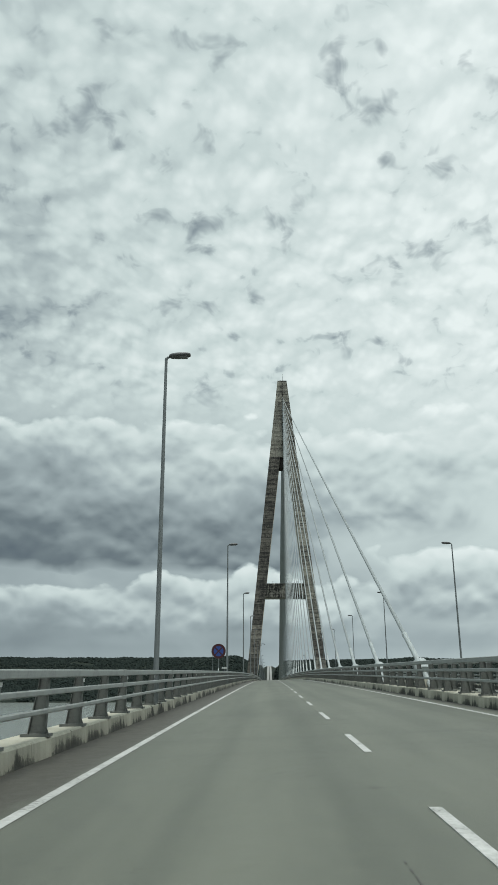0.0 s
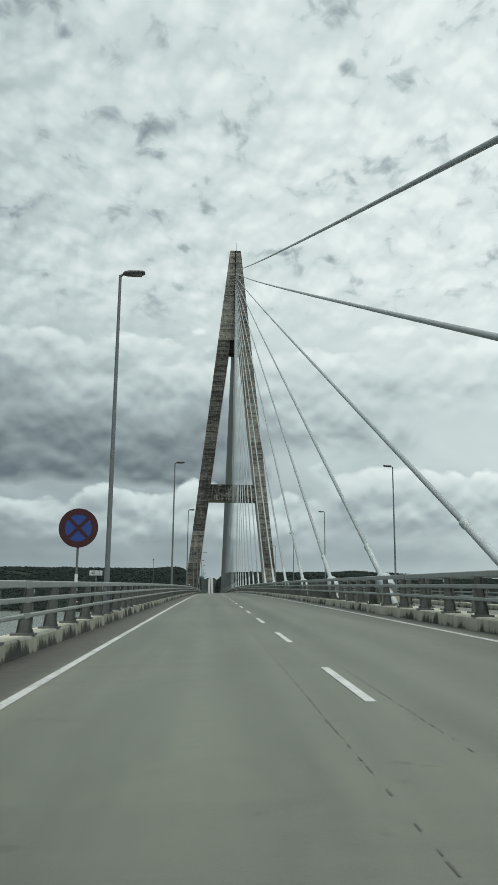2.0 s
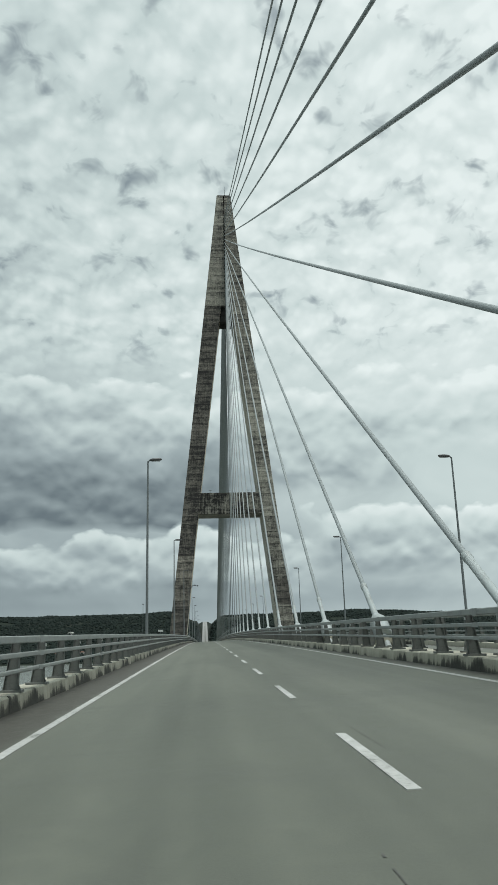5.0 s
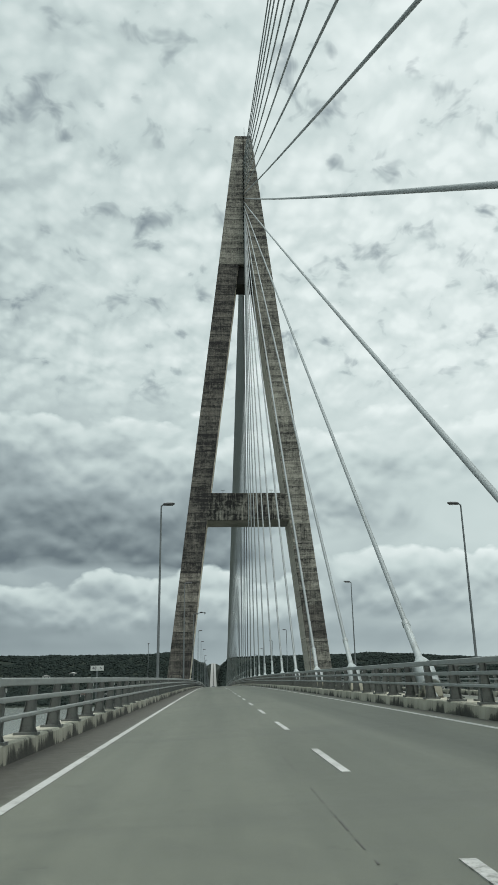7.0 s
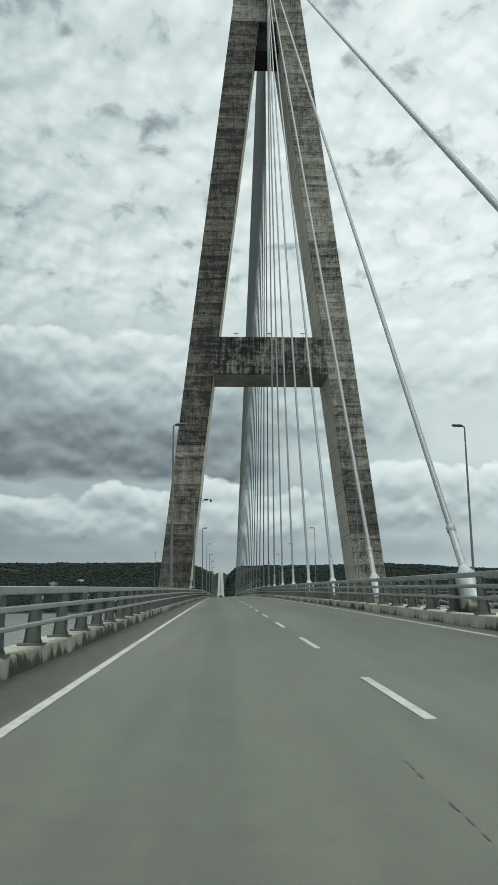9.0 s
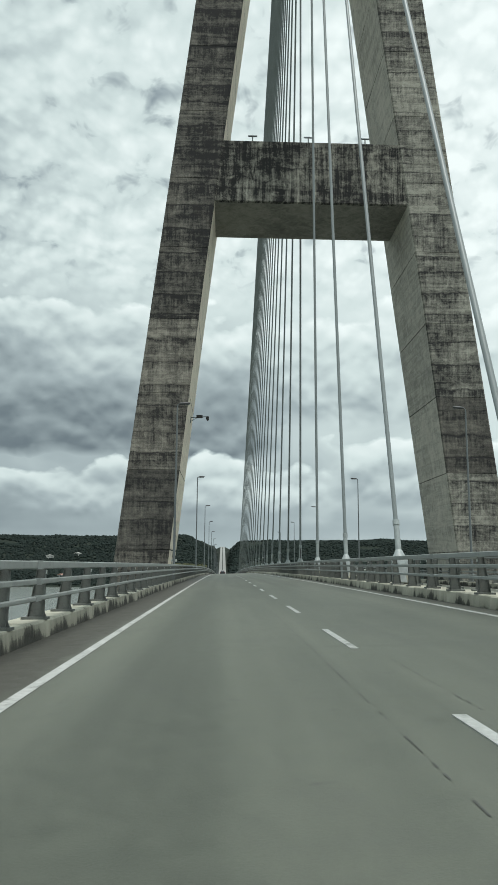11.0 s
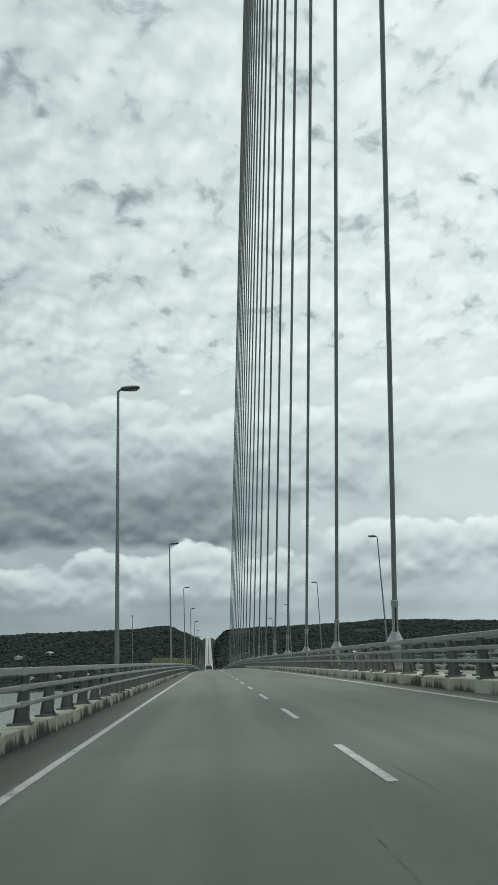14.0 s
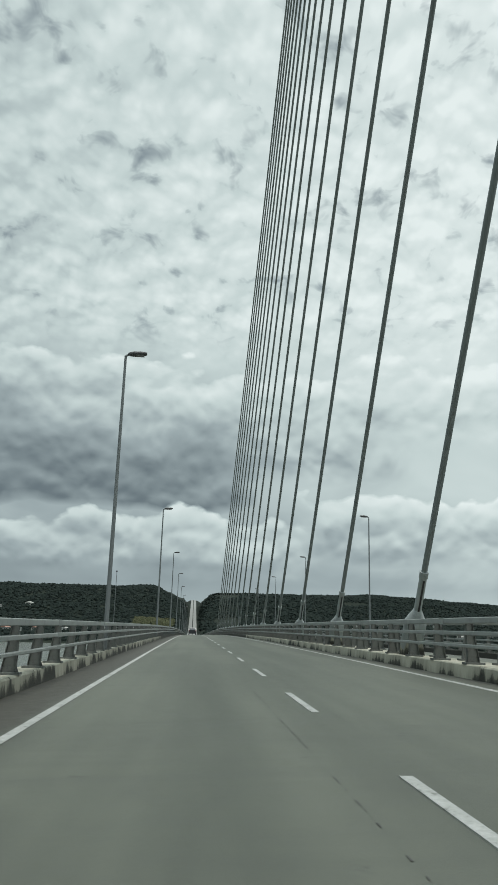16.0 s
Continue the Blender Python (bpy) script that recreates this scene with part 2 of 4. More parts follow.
# ---- materials ----
def concrete(name, light, dark, mean, spread, brown=(0.10, 0.085, 0.07), patchy=1.0, runs=0.14, bands=0.30, course=1.0):
    """Board-marked concrete: blotches of lichen and soot, runs below the pour lines, each course in a tone of its own."""
    m, nt, b = mat_new(name)
    p = world_pos(nt)
    blot = noise_n(nt, world_pos(nt, (1.1, 1.1, 1.3)), 1.0, 9.0, 0.70, 1.0)
    big = noise_n(nt, world_pos(nt, (0.16, 0.16, 0.07)), 1.0, 4.0, 0.6, 0.8)
    run = noise_n(nt, world_pos(nt, (3.4, 3.4, 0.22)), 1.0, 6.0, 0.7, 0.5)
    band = noise_n(nt, world_pos(nt, (0.16, 0.16, 2.4)), 1.0, 7.0, 0.72, 0.9)
    grain = noise_n(nt, p, 9.0, 6.0, 0.75)
    # pour lines, four to a lift
    sp = node(nt, "ShaderNodeSeparateXYZ")
    nt.links.new(p, sp.inputs[0])
    wob = math_n(nt, "MULTIPLY", math_n(nt, "SUBTRACT", noise_n(nt, world_pos(nt, (0.9, 0.9, 0.5)), 1.0, 5.0, 0.65), 0.5), 0.55)
    lag = math_n(nt, "MULTIPLY", math_n(nt, "SUBTRACT", noise_n(nt, world_pos(nt, (0.02, 0.02, 0.33)), 1.0, 2.0, 0.5), 0.5), 2.6)
    q = math_n(nt, "DIVIDE", math_n(nt, "ADD", math_n(nt, "ADD", math_n(nt, "SUBTRACT", sp.outputs[2], 2.2), lag), wob), 1.75)
    fr = math_n(nt, "FRACT", q)
    tone_n = node(nt, "ShaderNodeTexWhiteNoise")
    tone_n.noise_dimensions = "1D"
    nt.links.new(math_n(nt, "ADD", math_n(nt, "FLOOR", q), math_n(nt, "MULTIPLY", math_n(nt, "SIGN", sp.outputs[0]), 57.0)), tone_n.inputs["W"])
    tone = math_n(nt, "SUBTRACT", tone_n.outputs["Value"], 0.5)
    near = math_n(nt, "MINIMUM", fr, math_n(nt, "SUBTRACT", 1.0, fr))
    line = math_n(nt, "SUBTRACT", 1.0, math_n(nt, "DIVIDE", near, math_n(nt, "MULTIPLY", blot, 0.11)), clamp=True)
    line = math_n(nt, "MULTIPLY", line, math_n(nt, "MULTIPLY", math_n(nt, "SUBTRACT", blot, 0.38), 4.0, clamp=True))
    drip_at = noise_n(nt, world_pos(nt, (5.5, 5.5, 0.5)), 1.0, 5.0, 0.7, 0.4)
    drip = math_n(nt, "MULTIPLY", math_n(nt, "SUBTRACT", math_n(nt, "ADD", drip_at, math_n(nt, "MULTIPLY", fr, 0.26)), 0.62), 4.0, clamp=True)
    f = math_n(nt, "ADD", math_n(nt, "MULTIPLY", blot, 0.34), math_n(nt, "ADD", math_n(nt, "MULTIPLY", run, runs), math_n(nt, "MULTIPLY", band, bands)))
    f = math_n(nt, "ADD", f, math_n(nt, "MULTIPLY", big, 0.22 * patchy))
    f = math_n(nt, "ADD", f, math_n(nt, "MULTIPLY", math_n(nt, "SUBTRACT", rand_n(nt), 0.5), 0.05 * patchy))
    f = math_n(nt, "ADD", f, math_n(nt, "MULTIPLY", tone, 0.04 * course))
    f = math_n(nt, "SUBTRACT", f, math_n(nt, "MULTIPLY", line, 0.12 * course))
    f = math_n(nt, "SUBTRACT", f, math_n(nt, "MULTIPLY", drip, 0.07 * course))
    f = math_n(nt, "ADD", f, math_n(nt, "MULTIPLY", math_n(nt, "SUBTRACT", grain, 0.5), 0.18))
    mid = tuple(0.35 * a + 0.65 * c for a, c in zip(light, dark))
    hi = tuple(0.72 * a + 0.28 * c for a, c in zip(light, dark))
    col = ramp_n(nt, f, [(mean - spread, dark), (mean - 0.2 * spread, mid), (mean + 0.45 * spread, hi), (mean + 1.5 * spread, light)])
    rust = noise_n(nt, world_pos(nt, (0.5, 0.5, 0.22)), 1.0, 6.0, 0.7, 1.0)
    col = mix_n(nt, math_n(nt, "MULTIPLY", math_n(nt, "SUBTRACT", rust, 0.56), 2.4, clamp=True), col, brown)
    nt.links.new(col, b.inputs["Base Color"])
    b.inputs["Roughness"].default_value = 0.88
    b.inputs["Specular IOR Level"].default_value = 0.25
    bump_n(nt, b, math_n(nt, "SUBTRACT", math_n(nt, "ADD", grain, math_n(nt, "MULTIPLY", band, 0.8)), line), 0.5, 0.04)
    return m


M_TOWER = concrete("weathered_concrete", (0.42, 0.395, 0.335), (0.036, 0.035, 0.034), 0.525, 0.115, brown=(0.075, 0.062, 0.049))
M_TOWER_R = concrete("weathered_concrete_lighter", (0.46, 0.45, 0.385), (0.030, 0.030, 0.030), 0.50, 0.105, brown=(0.10, 0.095, 0.078))
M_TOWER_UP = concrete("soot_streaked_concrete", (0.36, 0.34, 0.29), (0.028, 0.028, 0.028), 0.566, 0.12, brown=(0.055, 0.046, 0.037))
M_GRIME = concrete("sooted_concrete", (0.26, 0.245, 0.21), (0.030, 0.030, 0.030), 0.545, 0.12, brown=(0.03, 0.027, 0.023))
# near-black tone: shade of the head's recesses and slots, put into the colour
M_RECESS = concrete("recess_shade_concrete", (0.035, 0.035, 0.032), (0.012, 0.012, 0.012), 0.5, 0.08, brown=(0.015, 0.014, 0.013))
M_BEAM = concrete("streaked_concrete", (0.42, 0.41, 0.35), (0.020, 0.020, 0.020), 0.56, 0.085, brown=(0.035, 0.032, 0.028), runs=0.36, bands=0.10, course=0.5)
# x-facing sides: free of the front's stains, with their stronger light painted in
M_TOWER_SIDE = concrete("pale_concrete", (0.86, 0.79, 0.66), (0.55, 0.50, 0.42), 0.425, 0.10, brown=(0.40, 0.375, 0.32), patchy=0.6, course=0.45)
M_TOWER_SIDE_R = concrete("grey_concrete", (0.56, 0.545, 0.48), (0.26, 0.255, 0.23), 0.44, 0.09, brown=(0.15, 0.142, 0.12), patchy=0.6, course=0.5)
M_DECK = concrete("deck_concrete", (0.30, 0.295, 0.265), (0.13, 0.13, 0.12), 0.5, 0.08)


def kerb_material(name, clean=0.0):
    """Concrete with pale lime runs hanging from its top edge over old grime."""
    m, nt, b = mat_new(name)
    p = world_pos(nt)
    sp = node(nt, "ShaderNodeSeparateXYZ")
    nt.links.new(coords(nt), sp.inputs[0])
    drip = noise_n(nt, world_pos(nt, (0.3, 2.8, 0.22)), 1.0, 4.0, 0.65)
    wide = noise_n(nt, world_pos(nt, (0.3, 0.75, 0.3)), 1.0, 3.0, 0.6)
    grain = noise_n(nt, p, 22.0, 5.0, 0.7)
    f = math_n(nt, "ADD", math_n(nt, "MULTIPLY", sp.outputs[2], 1.5), math_n(nt, "ADD", math_n(nt, "MULTIPLY", drip, 1.0), math_n(nt, "MULTIPLY", wide, 1.0)))
    # most lime runs hang below the posts' plates
    under = math_n(nt, "SUBTRACT", 1.0, math_n(nt, "DIVIDE", math_n(nt, "ABSOLUTE", math_n(nt, "SUBTRACT", sp.outputs[1], 0.85)), 0.6), clamp=True)
    f = math_n(nt, "ADD", f, math_n(nt, "MULTIPLY", under, 0.28))
    f = math_n(nt, "ADD", f, math_n(nt, "MULTIPLY", math_n(nt, "SUBTRACT", rand_n(nt), 0.5), 0.3))
    f = math_n(nt, "MULTIPLY", math_n(nt, "ADD", f, math_n(nt, "MULTIPLY", math_n(nt, "SUBTRACT", grain, 0.5), 0.3)), 0.5)
    f = math_n(nt, "ADD", f, clean)
    col = ramp_n(nt, f, [(0.55, (0.028, 0.029, 0.023)), (0.615, (0.085, 0.085, 0.068)), (0.65, (0.25, 0.248, 0.20)), (0.86, (0.40, 0.39, 0.32))])
    nt.links.new(col, b.inputs["Base Color"])
    b.inputs["Roughness"].default_value = 0.9
    bump_n(nt, b, grain, 0.4, 0.02)
    return m


M_KERB = kerb_material("kerb_concrete")
M_KERB_PALE = kerb_material("pale_kerb_concrete", 0.055)


def asphalt_material():
    m, nt, b = mat_new("worn_asphalt")
    p = world_pos(nt)
    grain = noise_n(nt, p, 60.0, 4.0, 0.8)
    mott = noise_n(nt, p, 4.5, 6.0, 0.65)
    patch = noise_n(nt, world_pos(nt, (0.5, 0.06, 1.0)), 1.0, 5.0, 0.6, 0.4)
    lane = noise_n(nt, world_pos(nt, (1.1, 0.012, 1.0)), 1.0, 3.0, 0.5)
    f = math_n(nt, "ADD", math_n(nt, "MULTIPLY", patch, 0.36), math_n(nt, "ADD", math_n(nt, "MULTIPLY", lane, 0.40), math_n(nt, "ADD", math_n(nt, "MULTIPLY", mott, 0.22), math_n(nt, "MULTIPLY", grain, 0.20))))
    col = ramp_n(nt, f, [(0.44, (0.053, 0.0595, 0.0455)), (0.57, (0.082, 0.090, 0.0705)), (0.69, (0.114, 0.122, 0.096))])
    blot = noise_n(nt, world_pos(nt, (0.9, 0.35, 1.0)), 1.0, 6.0, 0.62, 0.6)
    col = mix_n(nt, math_n(nt, "MULTIPLY", math_n(nt, "SUBTRACT", blot, 0.56), 2.2, clamp=True), col, (0.062, 0.066, 0.056))
    across = noise_n(nt, world_pos(nt, (0.05, 0.42, 1.0)), 1.0, 5.0, 0.7, 0.3)
    col = mix_n(nt, math_n(nt, "MULTIPLY", math_n(nt, "SUBTRACT", across, 0.555), 3.0, clamp=True), col, (0.066, 0.071, 0.060))
    drops = noise_n(nt, p, 3.2, 4.0, 0.6)
    col = mix_n(nt, math_n(nt, "MULTIPLY", math_n(nt, "SUBTRACT", drops, 0.655), 5.0, clamp=True), col, (0.045, 0.047, 0.042))
    # grime by the gutters
    sepn = node(nt, "ShaderNodeSeparateXYZ")
    nt.links.new(p, sepn.inputs[0])
    ax = math_n(nt, "ABSOLUTE", sepn.outputs[0])
    edge = math_n(nt, "MULTIPLY", math_n(nt, "SUBTRACT", math_n(nt, "ADD", ax, math_n(nt, "MULTIPLY", noise_n(nt, world_pos(nt, (1, 0.5, 1)), 2.0, 5.0, 0.7), 0.7)), 8.76), 3.4, clamp=True)
    col = mix_n(nt, math_n(nt, "MULTIPLY", edge, 0.88), col, (0.043, 0.040, 0.031))
    rim = math_n(nt, "MULTIPLY", math_n(nt, "SUBTRACT", math_n(nt, "ADD", ax, math_n(nt, "MULTIPLY", noise_n(nt, world_pos(nt, (1.4, 0.8, 1)), 1.6, 5.0, 0.7), 0.9)), 9.72), 4.0, clamp=True)
    col = mix_n(nt, math_n(nt, "MULTIPLY", rim, 0.85), col, (0.020, 0.020, 0.016))
    edge2 = math_n(nt, "MULTIPLY", math_n(nt, "SUBTRACT", 1.22, math_n(nt, "ADD", ax, math_n(nt, "MULTIPLY", mott, 0.4))), 3.0, clamp=True)
    col = mix_n(nt, math_n(nt, "MULTIPLY", edge2, 0.6), col, (0.045, 0.043, 0.038))
    nt.links.new(col, b.inputs["Base Color"])
    nt.links.new(math_n(nt, "ADD", 0.5, math_n(nt, "MULTIPLY", mott, 0.25)), b.inputs["Roughness"])
    b.inputs["Specular IOR Level"].default_value = 0.45
    bump_n(nt, b, math_n(nt, "ADD", grain, math_n(nt, "MULTIPLY", mott, 0.5)), 0.35, 0.008)
    return m


M_ROAD = asphalt_material()


def simple(name, col, rough=0.6, metal=0.0, var=0.25, scale=6.0, dirt=None, spec=0.5, bump=0.15):
    m, nt, b = mat_new(name)
    p = coords(nt)
    a = noise_n(nt, p, scale, 5.0, 0.65)
    c = noise_n(nt, p, scale * 9.0, 4.0, 0.7)
    f = math_n(nt, "ADD", math_n(nt, "MULTIPLY", a, 0.7), math_n(nt, "MULTIPLY", c, 0.3))
    dk = dirt if dirt else tuple(x * (1 - var) for x in col)
    out = ramp_n(nt, f, [(0.34, dk), (0.52, col), (0.75, tuple(min(1.0, x * (1 + 0.35 * var)) for x in col))])
    nt.links.new(out, b.inputs["Base Color"])
    nt.links.new(math_n(nt, "ADD", rough - 0.08, math_n(nt, "MULTIPLY", a, 0.16)), b.inputs["Roughness"])
    b.inputs["Metallic"].default_value = metal
    b.inputs["Specular IOR Level"].default_value = spec
    if bump:
        bump_n(nt, b, f, bump, 0.01)
    return m


def paint_line():
    m, nt, b = mat_new("road_paint")
    p = world_pos(nt)
    wear = noise_n(nt, p, 14.0, 6.0, 0.75)
    soft = noise_n(nt, p, 1.7, 4.0, 0.6)
    f = math_n(nt, "ADD", math_n(nt, "MULTIPLY", wear, 0.6), math_n(nt, "MULTIPLY", soft, 0.4))
    nt.links.new(ramp_n(nt, f, [(0.38, (0.13, 0.135, 0.12)), (0.45, (0.33, 0.335, 0.32)), (0.6, (0.45, 0.455, 0.44))]), b.inputs["Base Color"])
    b.inputs["Roughness"].default_value = 0.6
    return m


M_PAINT = paint_line()
M_STEEL = simple("galvanised_steel", (0.29, 0.31, 0.30), 0.55, 0.3, 0.25, 2.2)
M_POST = simple("galvanised_post", (0.145, 0.155, 0.145), 0.6, 0.3, 0.45, 5.0, dirt=(0.07, 0.072, 0.068))
M_POLE = simple("lamp_pole_steel", (0.155, 0.173, 0.176), 0.5, 0.4, 0.2, 1.5)
M_HEAD = simple("lamp_housing", (0.085, 0.088, 0.09), 0.5, 0.2, 0.2, 5.0)
M_LENS = simple("lamp_lens", (0.10, 0.102, 0.10), 0.2, 0.0, 0.1, 5.0)
M_CABLE = simple("cable_sheath", (0.205, 0.232, 0.234), 0.45, 0.0, 0.1, 0.12, dirt=(0.175, 0.20, 0.202), bump=0)
M_HOOD = simple("painted_hood", (0.31, 0.345, 0.345), 0.45, 0.0, 0.2, 2.2, dirt=(0.23, 0.25, 0.245))
M_DARK = simple("dark_rubber_and_doorway", (0.035, 0.035, 0.035), 0.7)
M_CRACK = simple("crack_sealant", (0.055, 0.055, 0.05), 0.6)
M_BLUE = simple("sign_blue", (0.022, 0.06, 0.26), 0.45, 0.0, 0.15)
M_RED = simple("sign_red", (0.05, 0.007, 0.011), 0.45, 0.0, 0.15)
M_SIGN = simple("sign_board", (0.55, 0.57, 0.55), 0.5, 0.0, 0.12)
M_INK = simple("sign_lettering", (0.03, 0.03, 0.035), 0.6)
M_REFLECT = simple("reflector", (0.72, 0.74, 0.72), 0.35, 0.0, 0.1)
M_CAR = simple("dark_car_paint", (0.035, 0.037, 0.04), 0.3, 0.2, 0.1)
M_CARW = simple("white_car_paint", (0.5, 0.51, 0.5), 0.3, 0.0, 0.05)
M_TAIL = simple("tail_lamp", (0.12, 0.012, 0.012), 0.3)
M_ROOF = simple("roof_tiles", (0.30, 0.17, 0.13), 0.8, 0.0, 0.3)
M_WALLW = simple("white_render", (0.42, 0.42, 0.40), 0.85, 0.0, 0.2)
M_GLASS = simple("dark_glass", (0.03, 0.035, 0.04), 0.12, 0.0, 0.1, bump=0)


def foliage_material(name, dark, mid, light):
    m, nt, b = mat_new(name)
    p = world_pos(nt)
    a = noise_n(nt, p, 0.045, 5.0, 0.65)
    c = noise_n(nt, p, 0.35, 5.0, 0.7)
    f = math_n(nt, "ADD", math_n(nt, "MULTIPLY", a, 0.5), math_n(nt, "MULTIPLY", c, 0.5))
    g = node(nt, "ShaderNodeNewGeometry")
    f = math_n(nt, "ADD", f, math_n(nt, "MULTIPLY", math_n(nt, "SUBTRACT", g.outputs["Random Per Island"], 0.5), 0.14))
    nt.links.new(ramp_n(nt, f, [(0.30, dark), (0.5, mid), (0.72, light)]), b.inputs["Base Color"])
    b.inputs["Roughness"].default_value = 0.95
    b.inputs["Specular IOR Level"].default_value = 0.1
    bump_n(nt, b, c, 0.8, 1.0)
    return m


# the bluish tint of distant haze is mixed into the leaf colour
M_WOODS = foliage_material("hazed_forest_leaves", (0.011, 0.0165, 0.0155), (0.0165, 0.0240, 0.0215), (0.025, 0.034, 0.028))
M_LAND = foliage_material("scrub_land", (0.010, 0.0145, 0.013), (0.016, 0.022, 0.018), (0.028, 0.034, 0.025))
M_GRASS = foliage_material("dry_grass", (0.03, 0.038, 0.02), (0.06, 0.066, 0.036), (0.10, 0.098, 0.058))


def water_material():
    m, nt, b = mat_new("river_water")
    p = world_pos(nt)
    a = noise_n(nt, world_pos(nt, (0.16, 0.3, 1)), 1.0, 6.0, 0.65)
    nt.links.new(ramp_n(nt, a, [(0.35, (0.10, 0.112, 0.098)), (0.65, (0.13, 0.143, 0.122))]), b.inputs["Base Color"])
    b.inputs["Roughness"].default_value = 0.25
    bump_n(nt, b, a, 0.35, 0.4)
    return m


M_WATER = water_material()

# ---- mesh helpers ----
def mesh_of(bm, name):
    me = bpy.data.meshes.new(name)
    bm.normal_update()
    bm.to_mesh(me)
    bm.free()
    return me


def smooth(me, angle=40):
    for p in me.polygons:
        p.use_smooth = True
    me.set_sharp_from_angle(angle=radians(angle))
    return me


def part(name, bm, material, parent, label="", soft=False):
    me = mesh_of(bm, name)
    me.materials.append(material)
    if soft:
        smooth(me)
    ob = new(name, me)
    ob.parent = parent
    if label:
        tagged(ob, label)
    return ob


def piece(name, me, parent, m):
    ob = new(name, me)
    ob.parent = parent
    ob.matrix_basis = m
    return ob


def thing(name, m, label, category, group="", kind=""):
    ob = new(name)
    ob.empty_display_size = 0.2
    ob.matrix_basis = m
    return tagged(ob, label, category, group, kind)


def box(bm, x0, x1, y0, y1, z0, z1, bev=0.0):
    vs = [bm.verts.new((x, y, z)) for z in (z0, z1) for x, y in ((x0, y0), (x1, y0), (x1, y1), (x0, y1))]
    fs = [bm.faces.new([vs[i] for i in q]) for q in ((3, 2, 1, 0), (4, 5, 6, 7), (0, 1, 5, 4), (1, 2, 6, 5), (2, 3, 7, 6), (3, 0, 4, 7))]
    if bev:
        es = list({e for f in fs for e in f.edges})
        bmesh.ops.bevel(bm, geom=es, offset=bev, segments=1, affect="EDGES")
    return vs


def loft(bm, rings, caps=True):
    """Joins rings of equally many points into one skin."""
    rv = [[bm.verts.new(p) for p in r] for r in rings]
    n = len(rv[0])
    for a, b in zip(rv, rv[1:]):
        for i in range(n):
            bm.faces.new((a[i], a[(i + 1) % n], b[(i + 1) % n], b[i]))
    if caps:
        bm.faces.new(list(reversed(rv[0])))
        bm.faces.new(rv[-1])
    return rv


def tube(bm, stations, seg=12):
    """A round bar through (point, radius) stations."""
    pts = [Vector(p) for p, r in stations]
    rings = []
    for i, (p, r) in enumerate(stations):
        d = (pts[min(i + 1, len(pts) - 1)] - pts[max(i - 1, 0)]).normalized()
        u = d.cross(Vector((0, 1, 0) if abs(d.y) < 0.9 else (1, 0, 0))).normalized()
        w = d.cross(u)
        rings.append([pts[i] + r * (cos(2 * pi * k / seg) * u + sin(2 * pi * k / seg) * w) for k in range(seg)])
    loft(bm, rings)
    bmesh.ops.recalc_face_normals(bm, faces=bm.faces[:])


def lathe(bm, profile, seg=20):
    loft(bm, [[(r * cos(2 * pi * k / seg), r * sin(2 * pi * k / seg), z) for k in range(seg)] for r, z in profile])


# ---- the plan ----
FALL, LANE_X = 0.03394, -4.843


def prof(y):
    """Height of the road's lane line along the bridge and on the far shore."""
    q = min(y, 300.0)
    z = -0.008053 * q - 0.5 * 0.00007391 * q * q
    if y > 300.0:
        z -= 0.0302 * (min(y, 1150.0) - 300.0)
    if y > 700.0:
        z += 0.5 * 0.00022 * (min(y, 1150.0) - 700.0) ** 2
    if y > 1150.0:
        z += 0.0688 * (min(y, 1820.0) - 1150.0)
    return z


def deck(x, y):
    return prof(y) - FALL * (abs(x) + LANE_X)


def slope(y):
    return math.degrees(math.atan(prof(y + 0.5) - prof(y - 0.5)))


def on_deck(x, y, dz=0.0, rz=0.0):
    return pose(x, y, deck(x, y) + dz) @ pose(0, 0, 0, slope(y)) @ pose(0, 0, 0, 0, 0, rz)


WATER_Z = -29.0
Y0, Y1 = -420.0, 880.0
STATIONS = [Y0 + 10.0 * i for i in range(int((Y1 - Y0) / 10) + 1)]


def sweep(bm, section, ys):
    """Draws a closed cross-section (x, dz over the deck at x) along the road."""
    loft(bm, [[(x, y, deck(x, y) + dz) for x, dz in section] for y in ys])
    bmesh.ops.recalc_face_normals(bm, faces=bm.faces[:])


# ---- land and water ----
bm = bmesh.new()
n_w = 24
for i in range(n_w + 1):
    for j in range(n_w + 1):
        bm.verts.new((-4500 + 9000 * i / n_w, -4500 + 9000 * j / n_w, WATER_Z))
bm.verts.ensure_lookup_table()
for i in range(n_w):
    for j in range(n_w):
        a = i * (n_w + 1) + j
        bm.faces.new([bm.verts[k] for k in (a, a + n_w + 1, a + n_w + 2, a + 1)])
ob = new("water", mesh_of(bm, "water"))
ob.data.materials.append(M_WATER)
tagged(ob, "wide pale grey-green river under the bridge", "water", kind="structure")


def ridge(x):
    """Height of the hills' crest across the view."""
    n = noise.noise(Vector((x * 0.006, 3.7, 0))) * 3.0 + noise.noise(Vector((x * 0.02, 9.1, 0))) * 1.2
    if x < 0:
        return 39.0 + n + 3.0 * exp(-((x + 75) / 45) ** 2) + 0.004 * min(-x, 500)
    return 34.0 + n + 5.5 * exp(-((x - 275) / 80) ** 2) - 9.0 * min(1.0, max(0.0, (x - 330) / 260))


